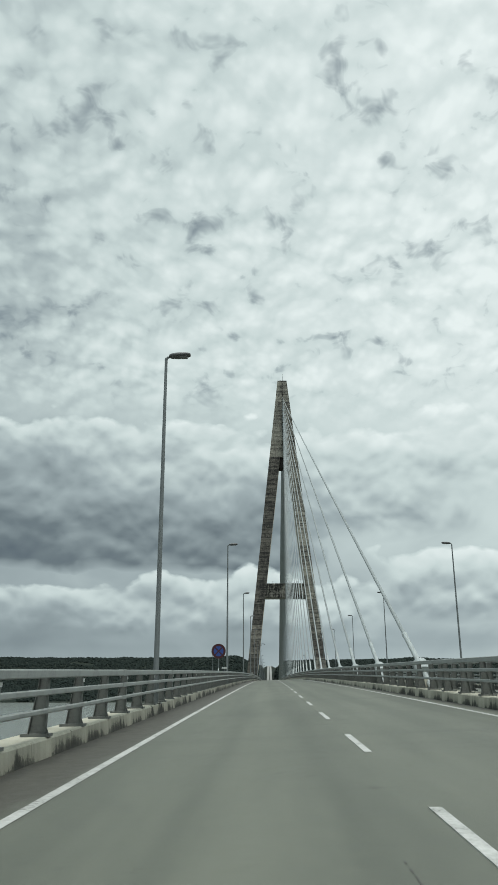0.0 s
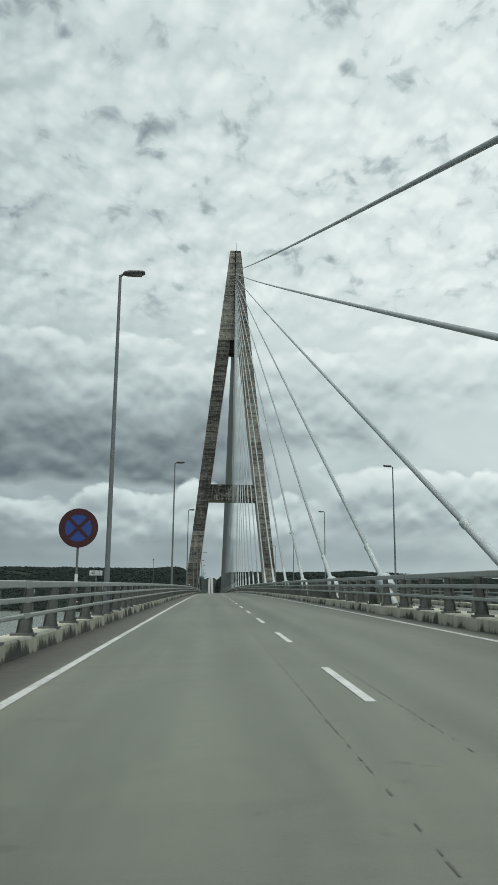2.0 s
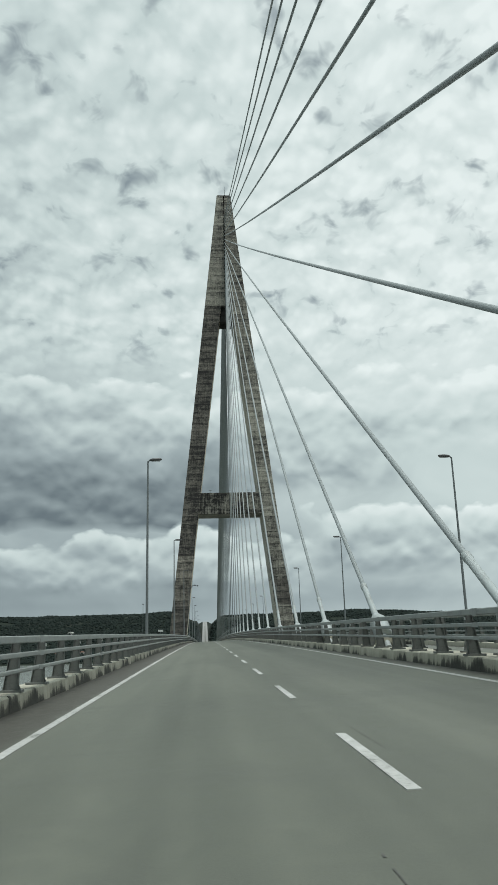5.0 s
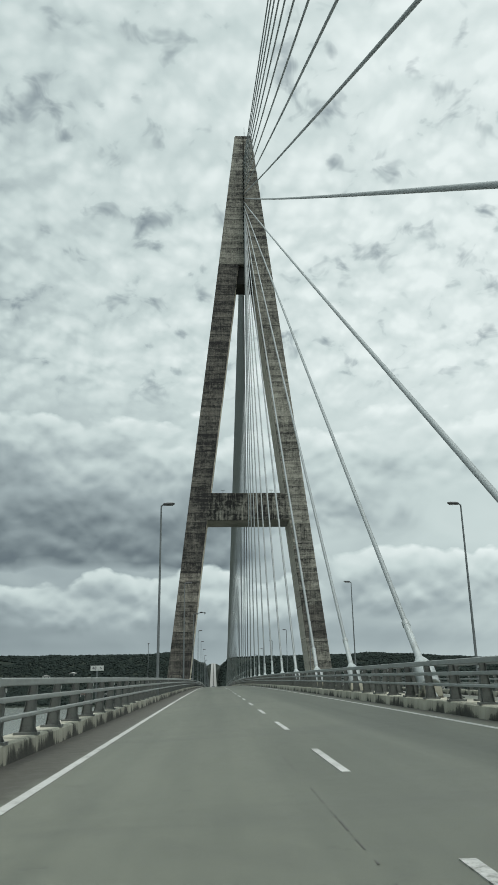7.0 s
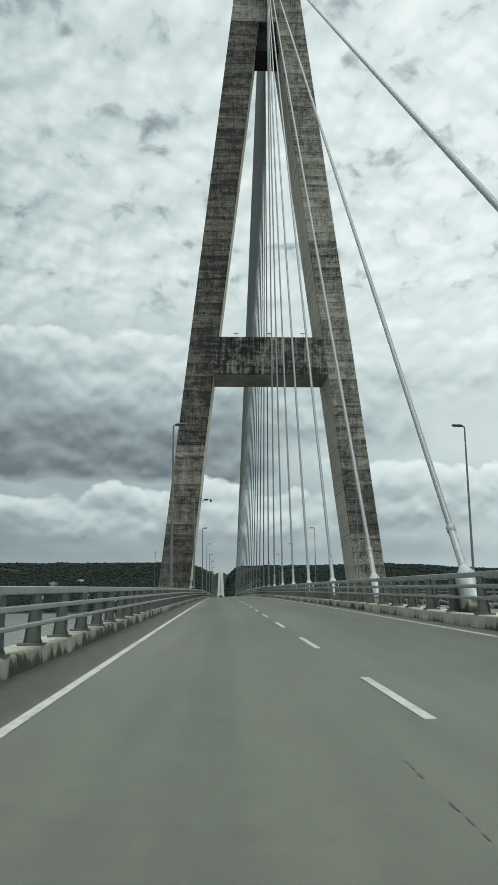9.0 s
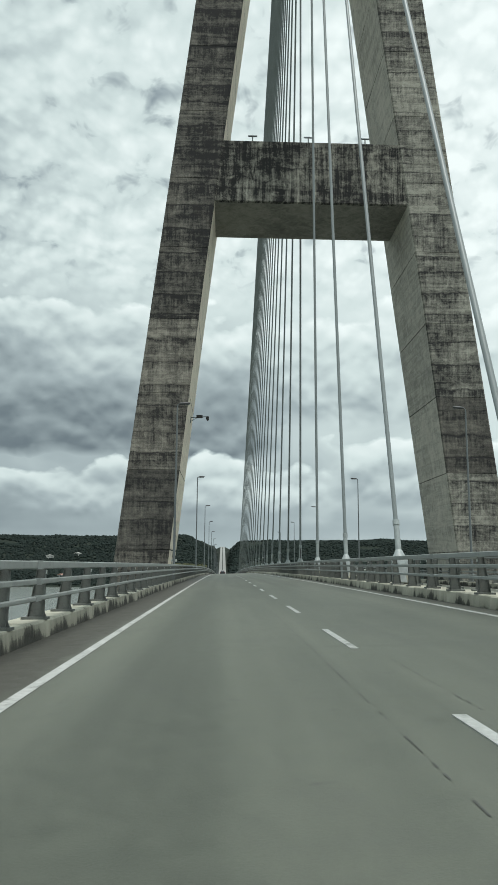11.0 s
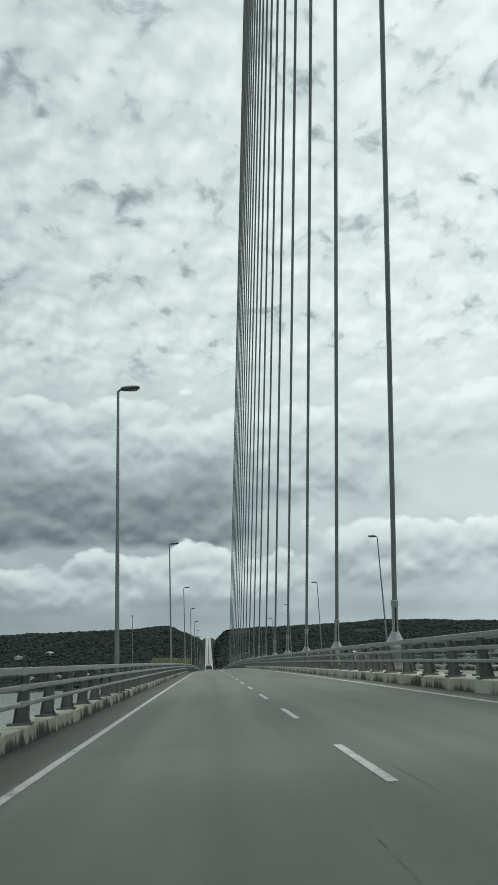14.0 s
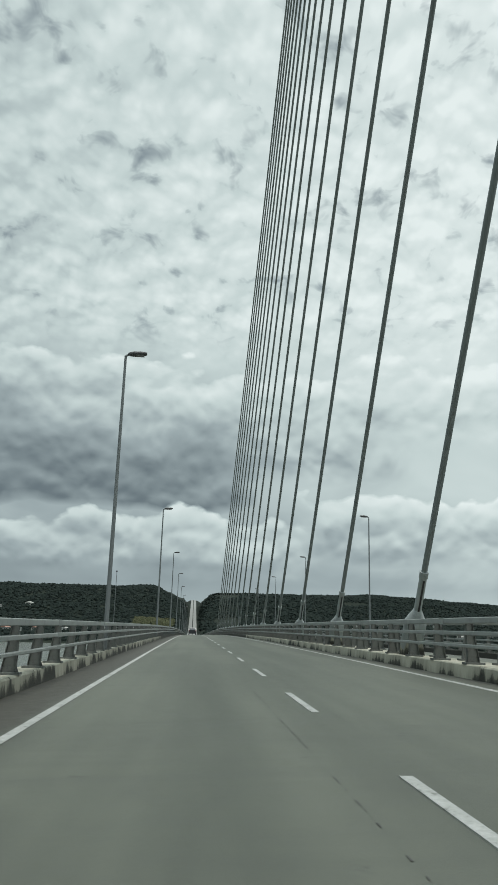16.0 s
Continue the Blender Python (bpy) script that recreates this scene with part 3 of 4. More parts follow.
def land(x, y):
    shore = 850 + 50 * noise.noise(Vector((x * 0.004, 0.3, 0))) - 0.1 * min(abs(x), 300)
    if y < shore - 30:
        return WATER_Z - 4
    base = WATER_Z - 4 + min(1.0, (y - shore + 30) / 60) * 6.5
    u = (y - 1250) / 270
    up = exp(-u * u) if u < 0 else exp(-u * u * 0.25)
    z = base + (ridge(x) - base) * up
    z += 2.2 * noise.noise(Vector((x * 0.03, y * 0.03, 1.0))) * min(1.0, (y - shore + 30) / 80)
    # the road's embankment and cutting
    xr = x + 4.5 if y < 900 else x + 6.5
    if abs(xr) < 120:
        zr = prof(y) - 0.9
        flat_w = 12.0 if y < 900 else 8.0
        d = max(0.0, abs(xr) - flat_w)
        if z > zr:
            z = min(z, zr + min(d, 8.0) * 2.6 + max(0.0, d - 8.0) * (0.55 if x < 0 else 1.1))
        else:
            z = max(z, zr - d * 0.55)
    return z


bm = bmesh.new()
xs = sorted(set([-2200 + 100 * i for i in range(15)] + [-700 + 14 * i for i in range(51)] + [14 * i for i in range(51)] + [700 + 100 * i for i in range(16)] + [-48 + 3 * i for i in range(30)]))
ys = [740 + 10 * i for i in range(62)] + [1370 + 70 * i for i in range(16)]
grid = [[bm.verts.new((x, y, land(x, y))) for x in xs] for y in ys]
for a, b in zip(grid, grid[1:]):
    for i in range(len(xs) - 1):
        bm.faces.new((a[i], a[i + 1], b[i + 1], b[i]))
ob = new("ground", smooth(mesh_of(bm, "ground"), 80))
ob.data.materials.append(M_LAND)
tagged(ob, "low wooded hills on the far shore with a road cutting", "hills", kind="structure")

# woods on the hills: many uneven crowns
rng = random.Random(7)
ico = bmesh.new()
bmesh.ops.create_icosphere(ico, subdivisions=1, radius=1.0)
ICO_V = [v.co.copy() for v in ico.verts]
ICO_F = [[v.index for v in f.verts] for f in ico.faces]
ico.free()


def crowns(count, place):
    vs, fs = [], []
    for _ in range(count):
        spot = place()
        if spot is None:
            continue
        x, y, z, r = spot
        k = len(vs)
        for v in ICO_V:
            s = r * rng.uniform(0.62, 1.2)
            vs.append((x + v.x * s, y + v.y * s, z + v.z * s * rng.uniform(0.6, 1.05)))
        fs.extend([[k + i for i in f] for f in ICO_F])
    me = bpy.data.meshes.new("woods")
    me.from_pydata(vs, [], fs)
    return me


def wood_spot():
    y = rng.uniform(800, 1290)
    x = rng.uniform(-0.40, 0.50) * (y + 250)
    if abs(x + 6.5) < 9 + 3 * rng.random():
        return None
    z = land(x, y)
    if z < WATER_Z + 2 or (noise.noise(Vector((x * 0.012, y * 0.012, 5.0))) < -0.5):
        return None
    if -78 < x < -26 and 905 < y < 968:
        return None
    r = rng.uniform(1.4, 3.4)
    return x, y, z + r * 0.15, r


def crest_spot():
    x = rng.uniform(-560, 700)
    y = rng.uniform(1215, 1275)
    if abs(x + 6.5) < 13:
        return None
    r = rng.uniform(1.0, 2.3)
    return x, y, land(x, y) + r * 0.8, r


ob = new("woods", crowns(42000, wood_spot))
ob.data.materials.append(M_WOODS)
tagged(ob, "dense dark green forest covering the far hills", "forest", kind="stuff")
ob = new("crest_trees", crowns(2200, crest_spot))
ob.data.materials.append(M_WOODS)
tagged(ob, "row of small dark trees along the hill crest", "trees", kind="stuff")


def mound_spot():
    y = rng.uniform(908, 970)
    x = rng.uniform(-76, -28)
    r = rng.uniform(0.7, 1.7)
    return x, y, land(x, y) + r * 0.2, r


ob = new("bank_grass", crowns(1300, mound_spot))
ob.data.materials.append(M_GRASS)
tagged(ob, "yellowish dry grass on the road embankment", "grass", kind="stuff")

# far road up through the cutting
bm = bmesh.new()
far_ys = [Y1 - 2 + 10 * i for i in range(95)]
for side in (-1, 1):
    rows = [[bm.verts.new((side * x - 6.5, y, prof(y) - 0.5)) for x in (0.5, 5.4)] for y in far_ys]
    for a, b in zip(rows, rows[1:]):
        q = (a[0], a[1], b[1], b[0])
        bm.faces.new(q if side > 0 else tuple(reversed(q)))
ob = new("road_far", mesh_of(bm, "road_far"))
M_PALE = simple("pale_concrete_road", (0.24, 0.245, 0.235), 0.8, 0.0, 0.12, 0.3)
ob.data.materials.append(M_PALE)
tagged(ob, "pale twin road climbing straight through the hills", "road", kind="structure")

# ---- bridge deck ----
bm = bmesh.new()
sweep(bm, [(-10.45, 0.02), (-9.58, 0.0), (-5.0, -0.06), (0, -0.06), (5.0, -0.06), (9.58, 0.0), (10.45, 0.02), (10.45, -0.45), (6.5, -0.7), (4.0, -3.2), (-4.0, -3.2), (-6.5, -0.7), (-10.45, -0.45)], STATIONS)
ob = new("bridge_deck", mesh_of(bm, "bridge_deck"))
ob.data.materials.append(M_DECK)
tagged(ob, "grey concrete box girder bridge deck", "bridge deck", kind="structure")


def strip(x0, x1, dz, ys, name, material, parent, thick=0.0):
    bm = bmesh.new()
    rows = [[bm.verts.new((x, y, deck(x, y) + dz)) for x in (x0, x1)] for y in ys]
    for a, b in zip(rows, rows[1:]):
        bm.faces.new((a[0], a[1], b[1], b[0]))
    return part(name, bm, material, parent)


FINE = [Y0 + 5.0 * i for i in range(int((Y1 - Y0) / 5) + 1)]
road = {}
for side, nm in ((-1, "road_left"), (1, "road_right")):
    bm = bmesh.new()
    rows = [[bm.verts.new((side * x, y, deck(x, y) + 0.004)) for x in (0.55, 2.5, 4.8, 7.2, 9.62)] for y in FINE]
    for a, b in zip(rows, rows[1:]):
        for i in range(4):
            q = (a[i], a[i + 1], b[i + 1], b[i])
            bm.faces.new(q if side > 0 else tuple(reversed(q)))
    ob = new(nm, mesh_of(bm, nm))
    ob.data.materials.append(M_ROAD)
    road[side] = tagged(ob, "worn grey-green asphalt carriageway with white lines", "road", kind="structure")
    strip(*sorted((side * 8.55, side * 8.415)), 0.009, FINE, "edge_line", M_PAINT, ob)
    strip(*sorted((side * 1.26, side * 1.13)), 0.009, FINE, "edge_line", M_PAINT, ob)

# lane dashes, 2.9 m long every 7.35 m
bm = bmesh.new()
box(bm, -0.055, 0.055, 0.0, 2.95, -0.004, 0.008)
dash_me = mesh_of(bm, "lane_dash")
dash_me.materials.append(M_PAINT)
for k in range(-52, 58):
    y = -10.597 + 7.35 * k
    for side in (-1, 1):
        if side == 1 and (k < -40 or k > 30):
            continue
        piece("lane_dash", dash_me, road[side], on_deck(side * 4.843, y, 0.004))

# tar lines and cracks beside the lane line
rc = random.Random(11)


def crack(x, y0, y1, width, wob, name="crack"):
    bm = bmesh.new()
    y, rows = y0, []
    px = x
    while y < y1:
        w = width * rc.uniform(0.5, 1.2)
        px += rc.uniform(-wob, wob) - 0.08 * (px - x)
        rows.append([bm.verts.new((px - w / 2, y, deck(px, y) + 0.0075)), bm.verts.new((px + w / 2, y, deck(px, y) + 0.0075))])
        y += rc.uniform(0.05, 0.13)
    for a, b in zip(rows, rows[1:]):
        if rc.random() < 0.42:
            bm.faces.new((a[0], a[1], b[1], b[0]))
    part(name, bm, M_CRACK, road[-1])


for y in range(-290, 110, 9):
    if rc.random() < 0.9:
        crack(-5.40, y, y + rc.uniform(7, 10), 0.015, 0.0025)
    if rc.random() < 0.7:
        crack(-4.62, y + 2, y + rc.uniform(4, 9), 0.012, 0.003)


def cross_crack(y, x0, x1, w):
    bm = bmesh.new()
    rows, x, py = [], x0, y
    while x < x1:
        ww = w * rc.uniform(0.3, 1.1)
        py += rc.uniform(-0.03, 0.03)
        rows.append([bm.verts.new((x, py - ww / 2, deck(x, py) + 0.0072)), bm.verts.new((x, py + ww / 2, deck(x, py) + 0.0072))])
        x += rc.uniform(0.15, 0.4)
    for a, b in zip(rows, rows[1:]):
        bm.faces.new((a[0], b[0], b[1], a[1]))
    part("stain", bm, M_CRACK, road[-1])


for _ in range(24):
    y = rc.uniform(-290, 90)
    x = rc.choice((-7.6, -7.2, -5.9, -3.4, -2.6)) + rc.uniform(-0.4, 0.4)
    cross_crack(y, x, x + rc.uniform(0.1, 0.4), 0.02)

# ---- barriers: kerb blocks, posts and three rails ----
PITCH = 2.25
KERB_H = 0.30


def kerb_mesh(length, seed, stone):
    r = random.Random(seed)
    bm = bmesh.new()
    ch = r.uniform(0.02, 0.04)
    sec = [(0.0, -0.05), (0.03, KERB_H - ch), (0.03 + ch, KERB_H), (0.62, KERB_H - 0.01), (0.62, -0.05)]
    loft(bm, [[(x + (0.004 if 0 < i < 2 else 0) * r.uniform(-1, 1), y, z) for i, (x, z) in enumerate(sec)] for y in (0.006, length * 0.5, length - 0.006)])
    bmesh.ops.recalc_face_normals(bm, faces=bm.faces[:])
    me = mesh_of(bm, "kerb_block")
    me.materials.append(stone)
    return me


KERBS = {m: [kerb_mesh(PITCH, s, m) for s in range(5)] for m in (M_KERB, M_KERB_PALE)}


def post_mesh(full=True):
    """A tapered steel post: web, two flanges and a base plate; x = 0 is its road side."""
    bm = bmesh.new()
    h = 0.88
    loft(bm, [[(0.0, -0.006, 0.02), (0.27, -0.006, 0.02), (0.27, 0.006, 0.02), (0.0, 0.006, 0.02)], [(0.0, -0.006, h), (0.13, -0.006, h), (0.13, 0.006, h), (0.0, 0.006, h)]])
    box(bm, -0.006, 0.006, -0.055, 0.055, 0.02, h)
    loft(bm, [[(0.264, -0.055, 0.02), (0.276, -0.055, 0.02), (0.276, 0.055, 0.02), (0.264, 0.055, 0.02)], [(0.124, -0.055, h), (0.136, -0.055, h), (0.136, 0.055, h), (0.124, 0.055, h)]])
    box(bm, -0.085, 0.36, -0.12, 0.12, 0.0, 0.045)
    loft(bm, [[(-0.065, -0.01, 0.02), (-0.006, -0.01, 0.02), (-0.006, 0.01, 0.02), (-0.065, 0.01, 0.02)], [(-0.012, -0.01, 0.14), (-0.006, -0.01, 0.14), (-0.006, 0.01, 0.14), (-0.012, 0.01, 0.14)]])
    bmesh.ops.recalc_face_normals(bm, faces=bm.faces[:])
    me = mesh_of(bm, "post")
    me.materials.append(M_POST)
    return me


POST = post_mesh()
bm = bmesh.new()
box(bm, -0.022, -0.008, -0.04, 0.04, 0.775, 0.84)
REFL = mesh_of(bm, "reflector")
REFL.materials.append(M_REFLECT)

# dz0, dz1 over the kerb's top, depth
RAILS = ((0.865, 0.995, 0.12, "top_rail"), (0.615, 0.705, 0.085, "middle_rail"), (0.35, 0.425, 0.075, "lower_rail"))


def barrier(face_x, out, label, near, stone):
    """face_x: the kerb's face; out: +1 or -1, away from its road; near: the stretch with single pieces."""
    root = thing("crash_barrier", pose(face_x, 0, 0), label, "crash barrier", "bridge barriers")
    flip = Matrix.Diagonal((out, 1, 1, 1))

    def at(x, y, dz):
        return pose(out * x, y, deck(face_x, y) + dz) @ pose(0, 0, 0, slope(y)) @ flip

    n0, n1 = int(Y0 / PITCH) + 1, int(Y1 / PITCH) - 1
    far_k, far_p = [], []
    for i in range(n0, n1):
        y = i * PITCH
        single = near[0] <= y <= near[1]
        if single:
            piece("kerb_block", KERBS[stone][(i * 7) % 5], root, at(0.0, y, 0.0))
            piece("post", POST, root, at(0.10, y + 0.9, KERB_H - 0.005))
            if i % 2 == 0:
                piece("reflector", REFL, root, at(0.10, y + 0.9, KERB_H - 0.005))
        else:
            far_k.append(at(0.0, y, 0.0))
            far_p.append(at(0.10, y + 0.9, KERB_H - 0.005))
    for name, src, ms in (("far_kerb", KERBS[stone][0], far_k), ("far_railing", POST, far_p)):
        vs, fs = [], []
        for m in ms:
            k = len(vs)
            vs.extend([tuple(m @ v.co) for v in src.vertices])
            fs.extend([[k + j for j in (p.vertices if out > 0 else list(reversed(p.vertices)))] for p in src.polygons])
        me = bpy.data.meshes.new(name)
        me.from_pydata(vs, [], fs)
        me.materials.append(src.materials[0])
        ob = new(name, me)
        ob.parent = root
        tagged(ob, kind="stuff")
    # rails in 9 m lengths with sleeves at their joints
    for z0, z1, dep, nm in RAILS:
        y, ends = int(Y0 / 9.0) * 9.0 + 9.0, []
        while y < Y1 - 60:
            L = 9.0 if y < 225 else 45.0
            ends.append((y, L))
            y += L
        for y, L in ends:
            bm = bmesh.new()
            rings = []
            for yy in (y + 0.01, y + L / 2, y + L - 0.01):
                zz = deck(face_x, yy) + KERB_H
                c = 0.015
                sec = [(0.0, z0 + c), (0.0, z1 - c), (c, z1), (dep - c, z1), (dep, z1 - c), (dep, z0 + c), (dep - c, z0), (c, z0)]
                rings.append([(out * (a - 0.02), yy, zz + b) for a, b in sec])
            loft(bm, rings)
            box(bm, *sorted((out * (-0.026), out * (dep - 0.014))), y + L - 0.18, y + L + 0.16, deck(face_x, y + L) + KERB_H + z0 - 0.006, deck(face_x, y + L) + KERB_H + z1 + 0.006)
            bmesh.ops.recalc_face_normals(bm, faces=bm.faces[:])
            part(nm, bm, M_STEEL, root)
    return root


barrier(-9.62, -1, "galvanised steel three-rail barrier on a stained kerb at the edge", (-292, 120), M_KERB)
barrier(-0.58, 1, "galvanised steel three-rail barrier on kerb blocks beside the stay cables", (-285, 130), M_KERB_PALE)
barrier(0.58, -1, "galvanised steel three-rail barrier on the far side of the median", (-120, 80), M_KERB_PALE)
barrier(9.62, 1, "galvanised steel three-rail barrier along the opposite bridge edge", (-120, 80), M_KERB)

# ---- pylon ----
LIFT0, LIFT = 2.2, 5.75
TOP_Z, GAP_Z, HEAD_Z = 114.7, 78.6, 82.7
BEAM_Z0, BEAM_Z1 = 29.08, 34.24


def outer(z):
    return 14.52 - 0.1105 * z


def inner(z):
    return float(np.interp(z, (-40.0, 1.2, 21.4, 29.0, 52.0, 78.6, 90.0), (14.7, 10.52, 8.46, 7.58, 4.87, 1.72, 0.4)))


def depth(z):
    return 3.66 - 0.0075 * max(z, 0.0)


def back(z):
    return 4.0 + 0.05 * min(max(z, 0.0), 22.0) - 0.0075 * max(z - 22.0, 0.0)


pylon = thing("pylon", pose(0, 0, 0), "tall weather-stained concrete A-frame pylon straddling the road", "bridge tower")


def lift(side, z0, z1, inn, name, parent, stone):
    """One pour of concrete with a shallow joint at its top and foot."""
    bm = bmesh.new()
    rings = []
    for z, g in ((z0, 0.035), (z0 + 0.04, 0.0), (0.5 * (z0 + z1), 0.0), (z1 - 0.04, 0.0), (z1, 0.035)):
        a, b, d, k = inn(z) + g, outer(z) - g, depth(z) - g, back(z) - g
        c = 0.10
        ring = [(a + c, -d), (b - c, -d), (b, -d + c), (b, k - c), (b - c, k), (a + c, k), (a, k - c), (a, -d + c)]
        rings.append([(side * x, y, z) for x, y in ring])
    loft(bm, rings)
    bmesh.ops.recalc_face_normals(bm, faces=bm.faces[:])
    ob = part(name, bm, stone, parent)
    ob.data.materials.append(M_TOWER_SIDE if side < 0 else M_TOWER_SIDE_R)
    # paler copy picked by facing; the light on these sides is in its colour
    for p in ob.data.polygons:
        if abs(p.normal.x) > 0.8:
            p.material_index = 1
    return ob


levels = [LIFT0 + LIFT * k for k in range(-6, 14)]
for side in (-1, 1):
    leg = new("leg")
    leg.empty_display_size = 0.2
    leg.parent = pylon
    for z0, z1 in zip(levels, levels[1:] + [HEAD_Z]):
        if z1 > z0 + 0.2:
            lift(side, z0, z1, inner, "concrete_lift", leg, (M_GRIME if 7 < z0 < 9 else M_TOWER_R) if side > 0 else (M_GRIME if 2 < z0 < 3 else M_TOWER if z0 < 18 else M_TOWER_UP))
head_levels = [HEAD_Z + 5.35 * k for k in range(6)] + [TOP_Z]
for side in (-1, 1):
    for z0, z1 in zip(head_levels, head_levels[1:]):
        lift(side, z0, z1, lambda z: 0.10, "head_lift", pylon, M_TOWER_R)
# strut, core and slots are coloured dark to stand for the recess's shade
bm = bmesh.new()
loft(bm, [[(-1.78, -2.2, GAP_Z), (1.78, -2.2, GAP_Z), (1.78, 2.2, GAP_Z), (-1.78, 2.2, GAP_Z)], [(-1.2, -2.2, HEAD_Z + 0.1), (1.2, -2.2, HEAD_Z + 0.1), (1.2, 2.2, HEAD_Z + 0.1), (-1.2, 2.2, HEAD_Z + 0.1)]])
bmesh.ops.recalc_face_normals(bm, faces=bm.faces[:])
part("head_strut", bm, M_RECESS, pylon)
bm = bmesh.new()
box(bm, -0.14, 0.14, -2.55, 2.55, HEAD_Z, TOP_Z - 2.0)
part("anchor_core", bm, M_RECESS, pylon)
for k in range(21):
    for s in (-1, 1):
        bm = bmesh.new()
        z = 88.0 + 0.98 * k
        yf = -(depth(z) + 0.004) if s < 0 else back(z) + 0.004
        box(bm, -0.24, 0.10, *sorted((yf, yf - s * 0.4)), z - 0.05, z + 0.5)
        part("anchor_slot", bm, M_RECESS, pylon)
bm = bmesh.new()
box(bm, -1.75, 1.75, -2.75, 2.75, TOP_Z, TOP_Z + 0.22, 0.05)
part("cap", bm, M_TOWER_UP, pylon)
bm = bmesh.new()
tube(bm, [((0.3, -2.0, TOP_Z + 0.2), 0.09), ((0.3, -2.0, TOP_Z + 1.2), 0.06), ((0.3, -2.0, TOP_Z + 3.4), 0.03)], 8)
part("lightning_rod", bm, M_POLE, pylon)

bm = bmesh.new()
rings = []
for f in (-1.0, -0.5, 0.0, 0.5, 1.0):
    x0, x1 = f * (inner(BEAM_Z0) + 0.2), f * (inner(BEAM_Z1) + 0.2)
    d0 = depth(BEAM_Z0) - 0.12
    rings.append([(x0, -d0, BEAM_Z0 + 0.12), (x1, -d0, BEAM_Z1), (x1, d0, BEAM_Z1), (x0, d0, BEAM_Z0 + 0.12), (x0, d0 - 0.15, BEAM_Z0), (x0, -d0 + 0.15, BEAM_Z0)])
loft(bm, rings)
bmesh.ops.recalc_face_normals(bm, faces=bm.faces[:])
beam = part("crossbeam", bm, M_BEAM, pylon, "dark streaked concrete crossbeam")
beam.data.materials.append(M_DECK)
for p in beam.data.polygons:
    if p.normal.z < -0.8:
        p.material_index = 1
# doorway on the inner side of a leg: a panel coloured as the opening's shade
bm = bmesh.new()
loft(bm, [[(-inner(z) - 0.15, -0.27, z), (-inner(z) + 0.006, -0.27, z), (-inner(z) + 0.006, 0.53, z), (-inner(z) - 0.15, 0.53, z)] for z in (-0.2, 2.06)])
bmesh.ops.recalc_face_normals(bm, faces=bm.faces[:])
part("doorway", bm, M_DARK, pylon, "dark access doorway")
bm = bmesh.new()
for y0, y1 in ((-0.33, -0.27), (0.53, 0.61)):
    loft(bm, [[(-inner(z) - 0.1, y0, z), (-inner(z) + 0.03, y0, z), (-inner(z) + 0.03, y1, z), (-inner(z) - 0.1, y1, z)] for z in (-0.2, 2.06)])
bmesh.ops.recalc_face_normals(bm, faces=bm.faces[:])
part("door_frame", bm, M_TOWER_SIDE, pylon)

# small lights on the beam
bm = bmesh.new()
tube(bm, [((0, 0, 0), 0.05), ((0, 0, 0.62), 0.04)], 8)
box(bm, -0.35, 0.35, -0.06, 0.06, 0.58, 0.66)
box(bm, -0.14, 0.14, -0.14, 0.14, 0.0, 0.04)
me = mesh_of(bm, "beacon_light")
me.materials.append(M_POLE)
for x in (-4.65, -0.2, 4.35):
    ob = new("beacon_light", me)
    ob.matrix_basis = pose(x, -3.0, BEAM_Z1)
    tagged(ob, "small grey T-shaped light on the crossbeam", "light", "crossbeam lights")

# surveillance camera on a bracket
zc = 12.9
xc = -inner(zc)
cctv = thing("surveillance_camera", pose(xc, 1.75, zc), "black dome camera on a lattice bracket from the pylon leg", "camera")
bm = bmesh.new()
tube(bm, [((-0.06, 0, 0), 0.035), ((1.4, 0, 0.10), 0.03)], 8)
tube(bm, [((-0.03, 0, -0.32), 0.025), ((0.62, 0, 0.04), 0.02)], 6)
tube(bm, [((-0.06, -0.2, 0.0), 0.025), ((0.62, 0, 0.04), 0.02)], 6)
box(bm, -0.1, 0.02, -0.22, 0.22, -0.4, 0.12)
part("bracket", bm, M_POLE, cctv)
bm = bmesh.new()
box(bm, 0.45, 0.95, -0.11, 0.11, -0.02, 0.2, 0.02)
part("control_box", bm, M_DARK, cctv)
bm = bmesh.new()
lathe(bm, [(0.04, 0.13), (0.105, 0.1), (0.115, -0.05), (0.10, -0.17), (0.05, -0.24)], 14)
for v in bm.verts:
    v.co.x += 1.36
part("dome", bm, M_DARK, cctv, soft=True)

